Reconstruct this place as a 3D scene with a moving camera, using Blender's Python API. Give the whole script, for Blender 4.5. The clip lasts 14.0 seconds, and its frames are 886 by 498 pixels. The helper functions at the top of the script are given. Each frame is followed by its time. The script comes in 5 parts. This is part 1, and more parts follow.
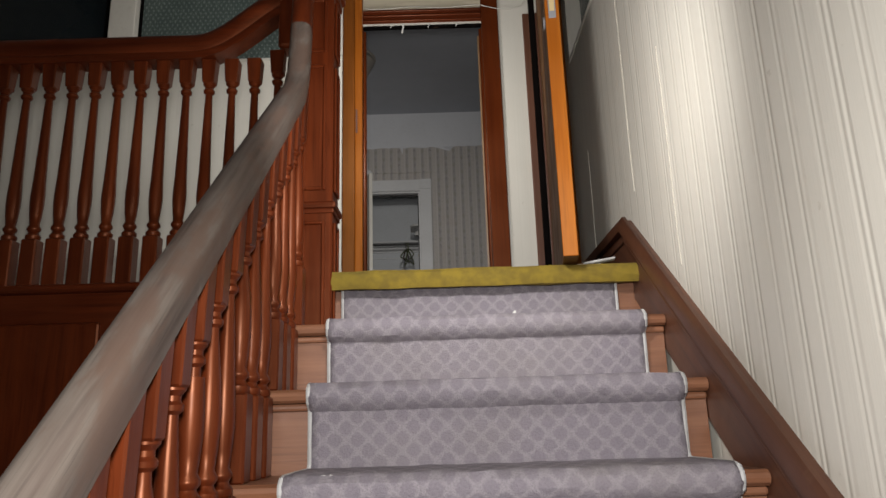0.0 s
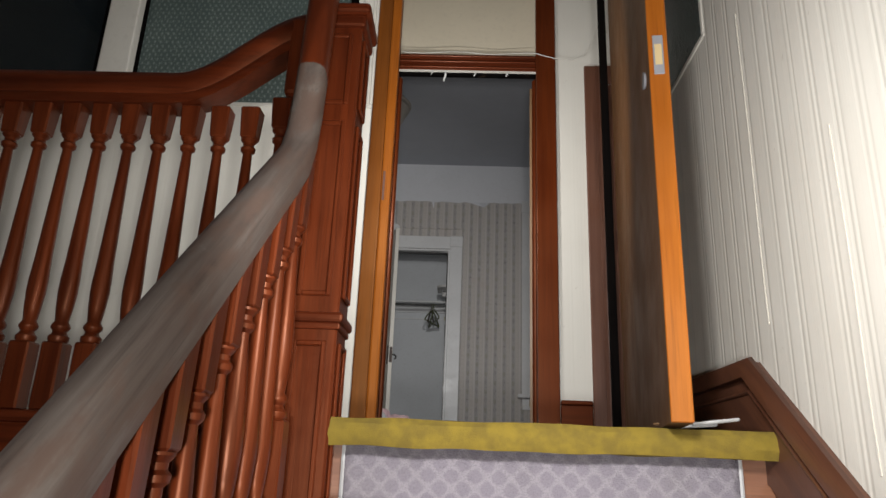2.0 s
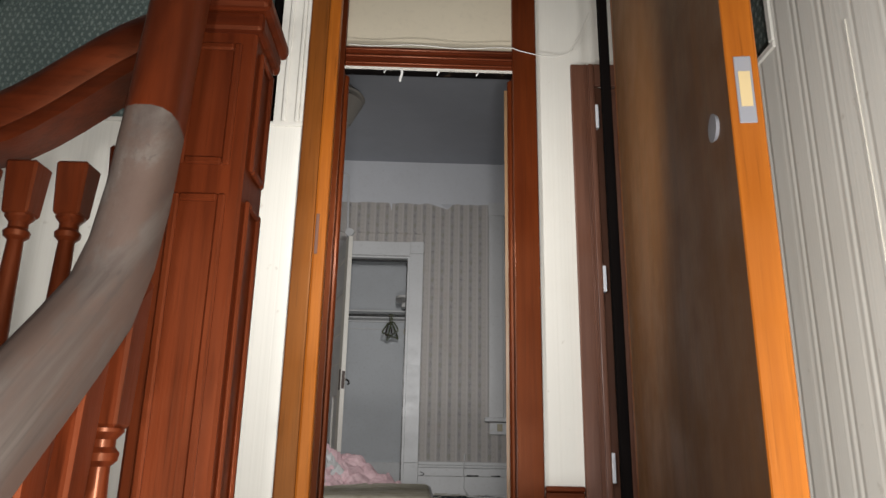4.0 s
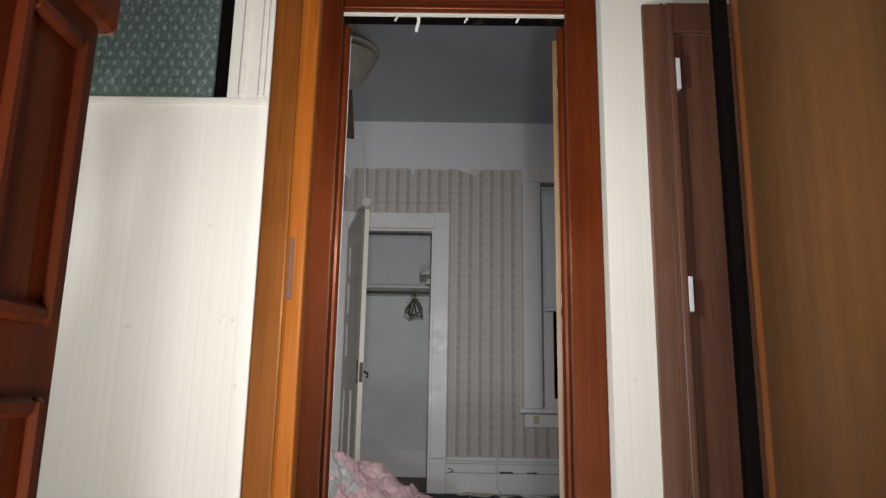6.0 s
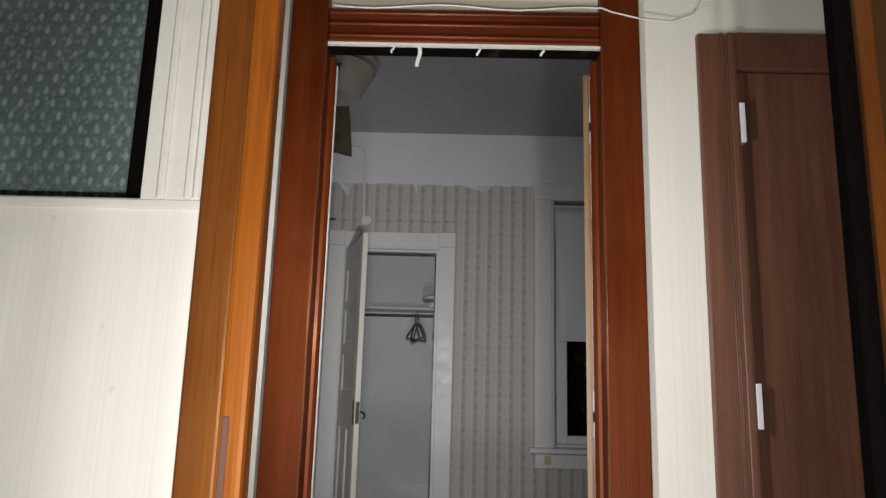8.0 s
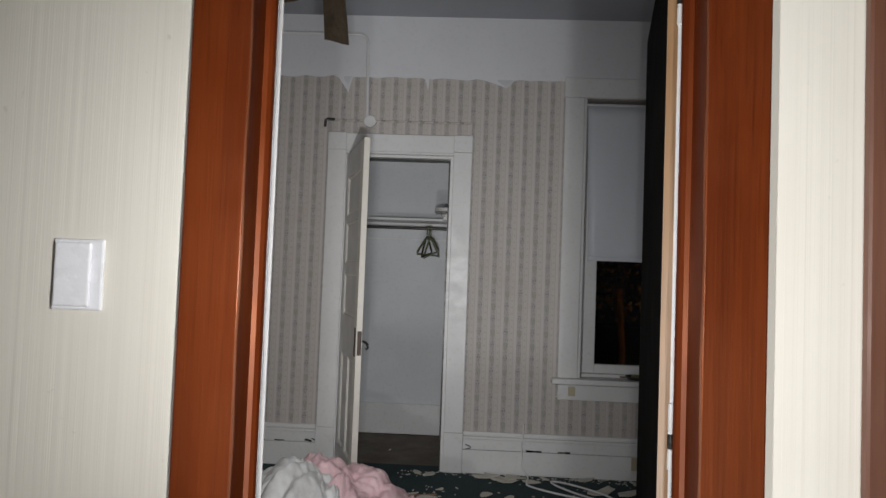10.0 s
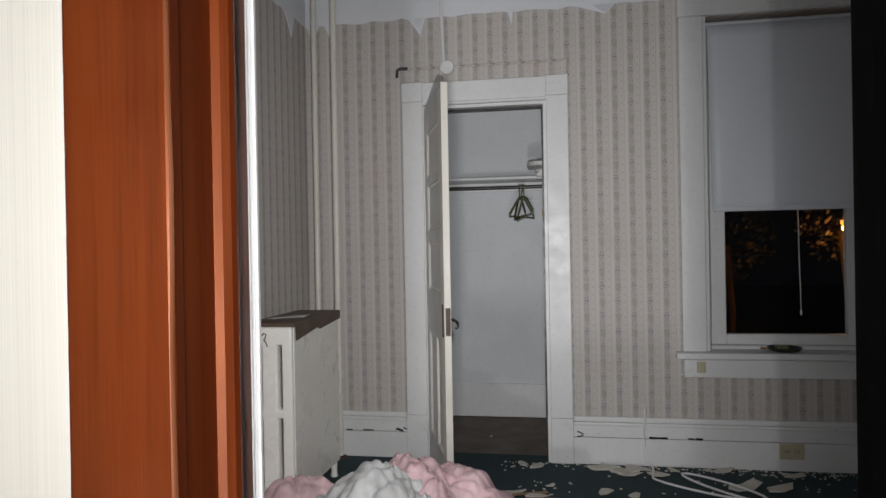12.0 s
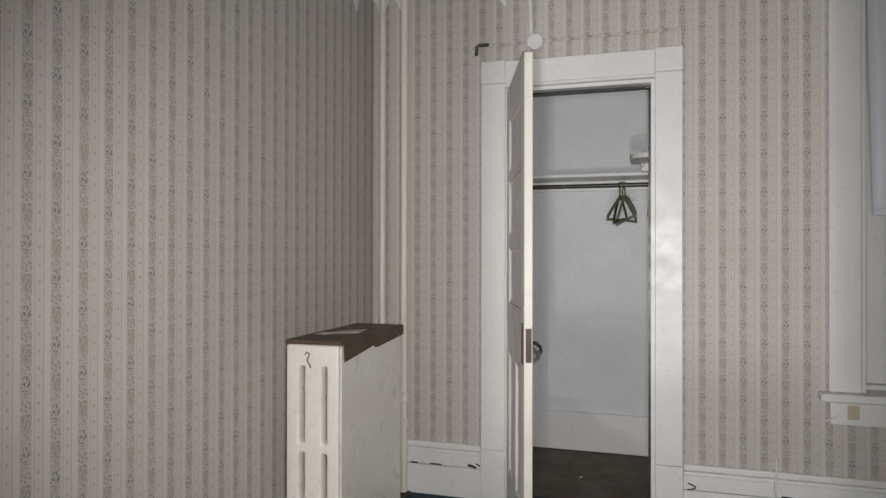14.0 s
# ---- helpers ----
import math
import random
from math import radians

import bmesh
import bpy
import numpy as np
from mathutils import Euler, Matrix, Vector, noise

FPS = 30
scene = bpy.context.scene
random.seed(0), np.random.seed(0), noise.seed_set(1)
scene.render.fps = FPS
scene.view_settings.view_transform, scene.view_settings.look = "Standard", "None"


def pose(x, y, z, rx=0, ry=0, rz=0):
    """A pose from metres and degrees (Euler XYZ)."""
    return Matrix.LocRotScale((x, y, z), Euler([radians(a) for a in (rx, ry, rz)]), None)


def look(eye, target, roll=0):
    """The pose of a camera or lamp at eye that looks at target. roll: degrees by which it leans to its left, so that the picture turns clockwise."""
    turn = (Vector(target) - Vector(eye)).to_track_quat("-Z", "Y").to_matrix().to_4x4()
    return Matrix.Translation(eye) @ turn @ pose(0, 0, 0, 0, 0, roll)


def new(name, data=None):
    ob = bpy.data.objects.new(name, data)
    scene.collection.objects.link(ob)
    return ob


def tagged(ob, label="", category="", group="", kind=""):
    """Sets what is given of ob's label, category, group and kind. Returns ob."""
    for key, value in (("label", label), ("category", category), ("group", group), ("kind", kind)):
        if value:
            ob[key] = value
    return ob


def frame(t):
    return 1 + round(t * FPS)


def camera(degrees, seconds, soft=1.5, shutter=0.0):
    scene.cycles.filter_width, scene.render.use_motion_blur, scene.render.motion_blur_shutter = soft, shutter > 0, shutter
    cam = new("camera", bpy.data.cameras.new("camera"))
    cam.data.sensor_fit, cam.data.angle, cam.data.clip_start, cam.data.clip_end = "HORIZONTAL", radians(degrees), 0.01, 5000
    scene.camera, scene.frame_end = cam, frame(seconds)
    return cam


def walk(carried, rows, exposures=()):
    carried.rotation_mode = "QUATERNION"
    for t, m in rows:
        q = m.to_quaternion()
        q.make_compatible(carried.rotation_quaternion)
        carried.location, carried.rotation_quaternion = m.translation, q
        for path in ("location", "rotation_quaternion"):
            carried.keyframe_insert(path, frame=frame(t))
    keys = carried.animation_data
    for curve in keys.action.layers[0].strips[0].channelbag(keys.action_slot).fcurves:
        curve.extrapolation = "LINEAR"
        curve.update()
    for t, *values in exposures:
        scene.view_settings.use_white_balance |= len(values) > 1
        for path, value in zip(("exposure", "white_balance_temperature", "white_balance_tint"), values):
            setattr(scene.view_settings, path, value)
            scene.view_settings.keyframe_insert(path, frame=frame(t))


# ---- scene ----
cam = camera(64.9, 14.0)
PATH = [
    (0, (0.301, 0.269, -0.465), (0.308, 2.207, 0.031), -1.8),
    (0.5, (0.323, 0.466, -0.383), (0.199, 2.39, 0.15), -1.2),
    (1, (0.319, 0.589, -0.271), (0.148, 2.495, 0.31), 0.0),
    (1.5, (0.284, 0.752, -0.214), (0.13, 2.646, 0.409), 1.1),
    (2, (0.243, 0.832, -0.102), (0.18, 2.734, 0.512), 2.2),
    (2.5, (0.213, 0.975, -0.072), (0.195, 2.872, 0.562), 4.0),
    (3, (0.221, 1.136, 0.075), (0.212, 3.027, 0.727), 3.6),
    (3.5, (0.234, 1.296, 0.157), (0.263, 3.194, 0.787), 1.6),
    (3.7, (0.237, 1.331, 0.234), (0.287, 3.238, 0.834), 1.1),
    (5.8, (0.223, 1.91, 0.694), (0.216, 3.863, 1.123), 0.9),
    (6, (0.23, 1.984, 0.704), (0.208, 3.939, 1.122), 1.0),
    (6.5, (0.24, 2.116, 0.843), (0.181, 4.076, 1.238), 0.2),
    (7, (0.229, 2.23, 0.875), (0.137, 4.188, 1.272), -0.1),
    (7.2, (0.221, 2.269, 0.909), (0.146, 4.228, 1.306), 0.4),
    (9.3, (0.238, 2.71, 1.147), (0.191, 4.69, 1.425), 2.6),
    (9.5, (0.247, 2.831, 1.14), (0.172, 4.815, 1.38), 2.7),
    (10, (0.232, 2.957, 1.25), (0.151, 4.954, 1.333), 2.1),
    (10.5, (0.216, 3.015, 1.274), (0.054, 5.009, 1.282), 0.6),
    (11, (0.23, 3.211, 1.244), (-0.059, 5.189, 1.19), -0.1),
    (11.5, (0.233, 3.341, 1.246), (-0.118, 5.31, 1.195), -0.4),
    (12, (0.184, 3.528, 1.235), (-0.159, 5.498, 1.227), -1.0),
    (12.5, (0.146, 3.691, 1.258), (-0.174, 5.666, 1.258), -1.9),
    (13, (0.136, 3.837, 1.241), (-0.217, 5.805, 1.229), -2.4),
    (13.5, (0.151, 4.04, 1.233), (-0.376, 5.969, 1.23), -1.3),
    (14, (0.134, 4.121, 1.234), (-0.47, 6.027, 1.245), 0.1),
]
EXPOSURES = [
    (0, -1.55, 6600, 10), (1.0, -1.45, 6500, 10), (2.0, -1.2, 6400, 10), (3.5, -0.85, 6350, 10), (6.5, -1.0, 6400, 10), (9.5, -0.85, 6350, 10),
    (11.0, -0.60, 6200, 10), (12.0, -0.36, 6250, 10), (12.5, -0.06, 6150, 10), (13.3, 0.0, 6300, 10), (14.0, 0.02, 6500, 10),
]
walk(cam, [(t, look(eye, target, roll)) for t, eye, target, roll in PATH], EXPOSURES)

# ---- light: night outside, five fixed lamps for a carried hand light inside ----
world = bpy.data.worlds.new("night")
scene.world = world
world.use_nodes = True
world.node_tree.nodes["Background"].inputs[0].default_value = (0.35, 0.45, 0.7, 1)
world.node_tree.nodes["Background"].inputs[1].default_value = 0.002


def torch_stand_in(x, y, z, watts, aim=None, cone=0.0, blend=0.3, soft=0.02):
    """A fixed lamp that stands in for the carried hand light at one place of the walk; with a cone it is a beam towards
    aim.
    """
    data = bpy.data.lights.new("torch_stand_in", "SPOT" if cone else "POINT")
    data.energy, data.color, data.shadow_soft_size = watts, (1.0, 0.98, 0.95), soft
    ob = new("torch_stand_in", data)
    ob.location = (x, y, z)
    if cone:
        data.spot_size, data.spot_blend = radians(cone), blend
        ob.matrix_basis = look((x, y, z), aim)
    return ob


# added lamps, all lit at once along the walk, for one carried light
torch_stand_in(0.28, 0.30, -0.28, 235, (0.26, 1.9, -0.35), 160, 1.0, 0.06)
torch_stand_in(0.31, 1.42, 0.32, 100, (0.60, 2.8, 0.40), 152, 0.9, 0.06)
torch_stand_in(0.16, 2.50, 0.95, 62, (0.08, 4.0, 1.10), 165, 0.6)
torch_stand_in(0.12, 3.48, 1.25, 38, (0.40, 6.0, 1.25), 150, 0.4)
torch_stand_in(0.13, 4.32, 1.27, 178, (-0.92, 7.5, 1.10), 98, 1.0)


# ---- materials ----
class Mat:
    """A node material with short calls for its nodes."""

    def __init__(self, name, rough=0.5, metal=0.0):
        self.m = bpy.data.materials.new(name)
        self.m.use_nodes = True
        self.t = self.m.node_tree
        self.b = self.t.nodes["Principled BSDF"]
        self.b.inputs["Roughness"].default_value = rough
        self.b.inputs["Metallic"].default_value = metal
        self.pos = self.t.nodes.new("ShaderNodeNewGeometry").outputs["Position"]

    def put(self, socket, value):
        if isinstance(value, bpy.types.NodeSocket):
            self.t.links.new(value, socket)
        elif isinstance(value, tuple) and len(value) == 3 and socket.type == "RGBA":
            socket.default_value = (*value, 1)
        else:
            socket.default_value = value

    def scaled(self, x, y, z, src=None):
        n = self.t.nodes.new("ShaderNodeMapping")
        self.put(n.inputs["Vector"], src or self.pos)
        n.inputs["Scale"].default_value = (x, y, z)
        return n.outputs["Vector"]

    def noise(self, scale, detail=4, vec=None, rough=0.55):
        n = self.t.nodes.new("ShaderNodeTexNoise")
        self.put(n.inputs["Vector"], vec or self.pos)
        n.inputs["Scale"].default_value, n.inputs["Detail"].default_value, n.inputs["Roughness"].default_value = scale, detail, rough
        return n.outputs["Fac"]

    def cells(self, scale, vec=None, feature="F1"):
        n = self.t.nodes.new("ShaderNodeTexVoronoi")
        n.feature = feature
        self.put(n.inputs["Vector"], vec or self.pos)
        n.inputs["Scale"].default_value = scale
        return n.outputs["Distance"]

    def xyz(self, vec=None):
        n = self.t.nodes.new("ShaderNodeSeparateXYZ")
        self.put(n.inputs[0], vec or self.pos)
        return n.outputs[0], n.outputs[1], n.outputs[2]

    def join(self, x, y, z):
        n = self.t.nodes.new("ShaderNodeCombineXYZ")
        for k, v in enumerate((x, y, z)):
            self.put(n.inputs[k], v)
        return n.outputs[0]

    def op(self, kind, a, b=0.0, c=0.0):
        n = self.t.nodes.new("ShaderNodeMath")
        n.operation = kind
        for k, v in enumerate((a, b, c)):
            self.put(n.inputs[k], v)
        return n.outputs[0]

    def band(self, v, lo, hi, a=0.0, b=1.0):
        n = self.t.nodes.new("ShaderNodeMapRange")
        n.interpolation_type = "SMOOTHSTEP"
        for k, q in enumerate((v, lo, hi, a, b)):
            self.put(n.inputs[k], q)
        return n.outputs[0]

    def mix(self, fac, a, b, how="MIX"):
        n = self.t.nodes.new("ShaderNodeMix")
        n.data_type, n.blend_type = "RGBA", how
        self.put(n.inputs["Factor"], fac)
        self.put(n.inputs["A"], a)
        self.put(n.inputs["B"], b)
        return n.outputs["Result"]

    def random(self):
        return self.t.nodes.new("ShaderNodeObjectInfo").outputs["Random"]

    def bump(self, height, strength=0.3, depth=0.01):
        n = self.t.nodes.new("ShaderNodeBump")
        n.inputs["Strength"].default_value, n.inputs["Distance"].default_value = strength, depth
        self.put(n.inputs["Height"], height)
        self.put(self.b.inputs["Normal"], n.outputs[0])
        return self

    def color(self, value):
        self.put(self.b.inputs["Base Color"], value)
        return self

    def gloss(self, value):
        self.put(self.b.inputs["Roughness"], value)
        return self


def dull(c, k):
    return tuple(v * k for v in c)


def paint(name, c, rough=0.45, dirt=(0.35, 0.3, 0.24), amount=0.35, relief=0.15):
    m = Mat(name, rough)
    soft = m.band(m.noise(2.3, 5), 0.35, 0.75, 0.0, amount)
    fine = m.band(m.noise(38, 5), 0.5, 0.8, 0.0, amount * 0.5)
    col = m.mix(soft, c, tuple(a * 0.72 + b * 0.12 for a, b in zip(c, dirt)))
    specks = m.band(m.noise(90, 2), 0.70, 0.76, 0.0, 0.5 * amount)
    col = m.mix(m.op("ADD", fine, specks), col, dirt)
    m.color(col)
    m.bump(m.op("ADD", m.noise(14, 4), m.op("MULTIPLY", m.noise(160, 2), 0.3)), relief, 0.006)
    m.gloss(m.band(m.noise(7, 4), 0.3, 0.7, rough - 0.08, rough + 0.12))
    return m.m


def wood(name, dark, light, rough=0.3, along=2, coat=0.3, wear=0.15, worn=(0.32, 0.2, 0.12), slope=0.0, tint=None, patch=None, shine=0.5):
    m = Mat(name, rough)
    if slope:
        x, y, z = m.xyz()
        c, d = math.cos(radians(slope)), math.sin(radians(slope))
        m.pos = m.join(x, m.op("ADD", m.op("MULTIPLY", y, c), m.op("MULTIPLY", z, d)), m.op("SUBTRACT", m.op("MULTIPLY", z, c), m.op("MULTIPLY", y, d)))
    s = [26.0, 26.0, 26.0]
    s[along] = 1.3
    grain = m.noise(1.0, 6, m.scaled(*s), 0.62)
    s2 = [190.0, 190.0, 190.0]
    s2[along] = 5.0
    pores = m.noise(1.0, 3, m.scaled(*s2))
    broad = m.noise(1.7, 3)
    col = m.mix(m.band(grain, 0.3, 0.72), dark, light)
    col = m.mix(m.band(pores, 0.52, 0.75, 0.0, 0.55), col, dull(dark, 0.45))
    col = m.mix(m.band(broad, 0.35, 0.7, 0.0, 0.35), col, dull(light, 0.75))
    col = m.mix(m.op("MULTIPLY", m.random(), 0.22), col, dull(dark, 0.8))
    col = m.mix(m.band(m.noise(9, 6, m.scaled(1, 1, 0.5)), 0.66, 0.74, 0.0, wear), col, worn)
    if patch:
        col = m.mix(m.band(m.noise(7, 6, m.scaled(2.2, 0.7, 2.2), 0.65), 0.44, 0.58, 0.0, 0.8), col, patch)
    m.color(col)
    if tint:
        m.b.inputs["Specular Tint"].default_value = (*tint, 1)
        m.b.inputs["IOR"].default_value = 1.6
    m.b.inputs["Specular IOR Level"].default_value = shine
    m.b.inputs["Coat Weight"].default_value = coat
    m.b.inputs["Coat Roughness"].default_value = 0.3
    m.gloss(m.band(m.noise(6, 5), 0.3, 0.75, rough, rough + 0.22))
    m.bump(m.op("ADD", m.op("MULTIPLY", pores, 0.5), grain), 0.16, 0.004)
    return m.m


AMBER = (1.0, 0.38, 0.18)
MAHOGANY = wood("mahogany_varnish", (0.046, 0.0080, 0.0030), (0.135, 0.0245, 0.0066), 0.32, coat=0.10, wear=0.1, worn=(0.03, 0.006, 0.003), tint=AMBER)
MAHOGANY_X = wood("mahogany_varnish_cross", (0.042, 0.0072, 0.0028), (0.13, 0.0235, 0.007), 0.32, along=0, coat=0.10, wear=0.1, worn=(0.03, 0.006, 0.003), tint=AMBER)
MAHOGANY_Y = wood("mahogany_varnish_long", (0.036, 0.006, 0.003), (0.145, 0.025, 0.008), 0.34, along=1, coat=0.04, tint=AMBER)
CASING_RED = wood("red_mahogany_board", (0.068, 0.0114, 0.0028), (0.126, 0.0240, 0.0045), 0.38, coat=0.10, wear=0.12, worn=(0.05, 0.010, 0.004), tint=AMBER)
JAMB_OAK = wood("brown_oak_varnish", (0.115, 0.034, 0.006), (0.195, 0.058, 0.008), 0.36, coat=0.08, wear=0.08, tint=(1.0, 0.55, 0.25))
OAK = wood("golden_oak_varnish", (0.25, 0.066, 0.007), (0.41, 0.122, 0.012), 0.36, coat=0.08, wear=0.08, tint=(1.0, 0.55, 0.25))
FIRE_DOOR = wood("walnut_veneer", (0.108, 0.041, 0.006), (0.155, 0.060, 0.008), 0.45, coat=0.0, wear=0.08, worn=(0.1, 0.04, 0.01))
BROWN_DOOR = wood("brown_stained_wood", (0.11, 0.044, 0.025), (0.19, 0.078, 0.045), 0.42, coat=0.15)
# near black for the door leaf, and for shadow put into soffit and hinge jamb
LEAF_AND_SHADOW_BLACK = wood("leaf_and_shadow_black", (0.002, 0.0015, 0.0015), (0.005, 0.0035, 0.003), 0.9, coat=0.0, shine=0.06)
TREAD_WOOD = wood("tread_wood", (0.20, 0.08, 0.04), (0.36, 0.16, 0.085), 0.4, along=0, wear=0.3)
SKIRT_WOOD = wood("skirt_wood", (0.075, 0.026, 0.014), (0.14, 0.052, 0.025), 0.4, along=1, slope=36.8)
RAIL_WORN = wood("worn_rail_wood", (0.060, 0.038, 0.030), (0.165, 0.138, 0.118), 0.5, along=1, coat=0.03, wear=0.75, worn=(0.30, 0.275, 0.245), slope=42.0, patch=(0.105, 0.066, 0.050))
TAN = wood("tan_bare_wood", (0.22, 0.12, 0.05), (0.34, 0.20, 0.10), 0.45)
WHITE = paint("white_gloss_paint", (0.74, 0.74, 0.74), 0.4, relief=0.07)
CLOSET_WHITE = paint("closet_white_paint", (0.68, 0.70, 0.72), 0.62, relief=0.05)
WHITE_WARM = paint("old_white_paint", (0.72, 0.69, 0.62), 0.42)
CEILING = paint("ceiling_paint", (0.38, 0.395, 0.43), 0.75, amount=0.25)
PLASTER = paint("bare_plaster", (0.70, 0.71, 0.74), 0.8, amount=0.2)
# grey white for shelves and curls, and for the closet door's shaded face
GREY_AND_SHADED_WHITE = paint("grey_and_shaded_white_paint", (0.60, 0.59, 0.57), 0.42)
CREAM = paint("cream_panel", (0.62, 0.55, 0.42), 0.6)
IRON = paint("enamelled_iron", (0.86, 0.85, 0.80), 0.32, dirt=(0.4, 0.3, 0.2))
BLACK = paint("black_metal", (0.02, 0.02, 0.02), 0.35)
PLATE = paint("white_plastic", (0.85, 0.86, 0.9), 0.3, amount=0.1)
BOARD = paint("bare_floor_boards", (0.10, 0.075, 0.05), 0.6)


def hall_paper(name, deep):
    m = Mat(name, 0.5)
    x, y, z = m.xyz()
    s = m.op("ADD", x, y)
    p = m.op("FRACT", m.op("DIVIDE", s, 0.074))
    pair = m.op("ADD", m.op("MULTIPLY", m.band(p, 0.05, 0.16), m.band(p, 0.17, 0.28, 1.0, 0.0)), m.op("MULTIPLY", m.band(p, 0.30, 0.40), m.band(p, 0.42, 0.54, 1.0, 0.0)))
    w = m.noise(1.0, 2, m.join(m.op("MULTIPLY", s, 22.0), 0.0, m.op("MULTIPLY", z, 0.05)))
    w2 = m.noise(1.0, 3, m.join(m.op("MULTIPLY", s, 240.0), 0.0, m.op("MULTIPLY", z, 0.5)))
    fade = m.band(w, 0.35, 0.65, 0.1 * deep, deep)
    ribs = m.op("ADD", m.op("MULTIPLY", m.op("MULTIPLY", pair, fade), -0.9), m.op("MULTIPLY", w2, 0.25))
    col = m.mix(m.op("MULTIPLY", m.op("MULTIPLY", pair, fade), 0.2), (0.77, 0.74, 0.665), (0.56, 0.52, 0.44))
    col = m.mix(m.band(w2, 0.5, 0.8, 0, 0.22), col, (0.54, 0.50, 0.42))
    col = m.mix(m.band(m.noise(1.6, 5), 0.45, 0.8, 0, 0.25), col, (0.54, 0.49, 0.40))
    col = m.mix(m.band(m.noise(30, 5), 0.68, 0.76, 0, 0.3), col, (0.40, 0.34, 0.26))
    m.color(col).gloss(m.band(w, 0.4, 0.6, 0.40, 0.58))
    return m.bump(ribs, 0.26, 0.006).m


def floral_paper(name, along, level):
    """Striped paper with a column of leaves per repeat; along is where one column lies, level the height of its darkest sprig."""
    m = Mat(name, 0.65)
    wide, tall = 0.0865, 0.17
    shift = 0.275 * wide - along + wide * 400
    x, y, z = m.xyz()
    u = m.op("DIVIDE", m.op("ADD", m.op("ADD", x, y), shift), wide)
    p = m.op("FRACT", u)
    drop = m.op("FRACT", m.op("MULTIPLY", m.op("FLOOR", u), 0.5))
    q = m.op("FRACT", m.op("ADD", m.op("ADD", m.op("DIVIDE", m.op("SUBTRACT", z, level), tall), drop), 20.5))
    unit = m.join(m.op("MULTIPLY", p, wide), 0.0, m.op("MULTIPLY", q, tall))

    def stripe(v, lo, hi, soft=0.02):
        return m.op("MULTIPLY", m.band(v, lo - soft, lo + soft), m.band(v, hi - soft, hi + soft, 1.0, 0.0))

    def patch(pc, qc, pw, qw):
        a = m.op("DIVIDE", m.op("SUBTRACT", p, pc), pw)
        b = m.op("DIVIDE", m.op("SUBTRACT", q, qc), qw)
        return m.band(m.op("ADD", m.op("MULTIPLY", a, a), m.op("MULTIPLY", b, b)), 0.6, 1.25, 1.0, 0.0)
    ragged = m.op("ADD", p, m.op("MULTIPLY", m.op("SUBTRACT", m.noise(170, 2, unit), 0.5), 0.16))
    leafy = stripe(ragged, 0.085, 0.465)
    col = m.mix(m.op("MULTIPLY", leafy, m.band(m.noise(210, 3, unit), 0.34, 0.62, 0.35, 1.0)), (0.555, 0.517, 0.492), (0.402, 0.380, 0.374))
    olive = m.op("MULTIPLY", m.op("MULTIPLY", leafy, patch(0.28, 0.93, 0.2, 0.22)), 0.45)
    col = m.mix(olive, col, (0.34, 0.33, 0.235))
    col = m.mix(m.op("MULTIPLY", stripe(p, 0.545, 0.85), 0.5), col, (0.50, 0.465, 0.42))
    rules = m.op("ADD", stripe(p, 0.528, 0.552, 0.012), stripe(p, 0.838, 0.862, 0.012))
    col = m.mix(m.op("MULTIPLY", rules, 0.6), col, (0.24, 0.23, 0.22))
    dark = m.op("MAXIMUM", patch(0.27, 0.47, 0.19, 0.17), m.op("MULTIPLY", patch(0.34, 0.05, 0.12, 0.11), 0.8))
    dark = m.op("MAXIMUM", dark, m.op("MULTIPLY", leafy, 0.42))
    leaf = m.op("MULTIPLY", m.band(m.cells(165, m.scaled(1.0, 1.0, 0.68, unit)), 0.30, 0.44, 1.0, 0.0), dark)
    col = m.mix(m.op("MULTIPLY", leaf, 0.75), col, (0.055, 0.055, 0.058))
    sprig = m.op("MULTIPLY", m.band(m.cells(190, m.scaled(1.0, 1.0, 0.5, unit)), 0.24, 0.38, 1.0, 0.0), leafy)
    col = m.mix(m.op("MULTIPLY", sprig, 0.5), col, (0.17, 0.17, 0.15))
    a = m.op("DIVIDE", m.op("SUBTRACT", p, 0.695), 0.055)
    b = m.op("DIVIDE", m.op("SUBTRACT", m.op("FRACT", m.op("MULTIPLY", q, 4.0)), 0.5), 0.11)
    dot = m.band(m.op("ADD", m.op("MULTIPLY", a, a), m.op("MULTIPLY", b, b)), 0.4, 1.4, 1.0, 0.0)
    col = m.mix(m.op("MULTIPLY", dot, 0.45), col, (0.25, 0.21, 0.20))
    col = m.mix(m.band(m.noise(5, 4), 0.55, 0.75, 0, 0.3), col, (0.48, 0.39, 0.35))
    col = m.mix(m.band(m.noise(1.4, 5), 0.45, 0.8, 0, 0.2), col, (0.40, 0.36, 0.31))
    col = m.mix(m.band(m.noise(55, 3), 0.75, 0.79, 0, 0.5), col, (0.14, 0.11, 0.09))
    m.color(col)
    return m.bump(m.op("ADD", m.noise(60, 3), m.noise(8, 3)), 0.1, 0.003).m


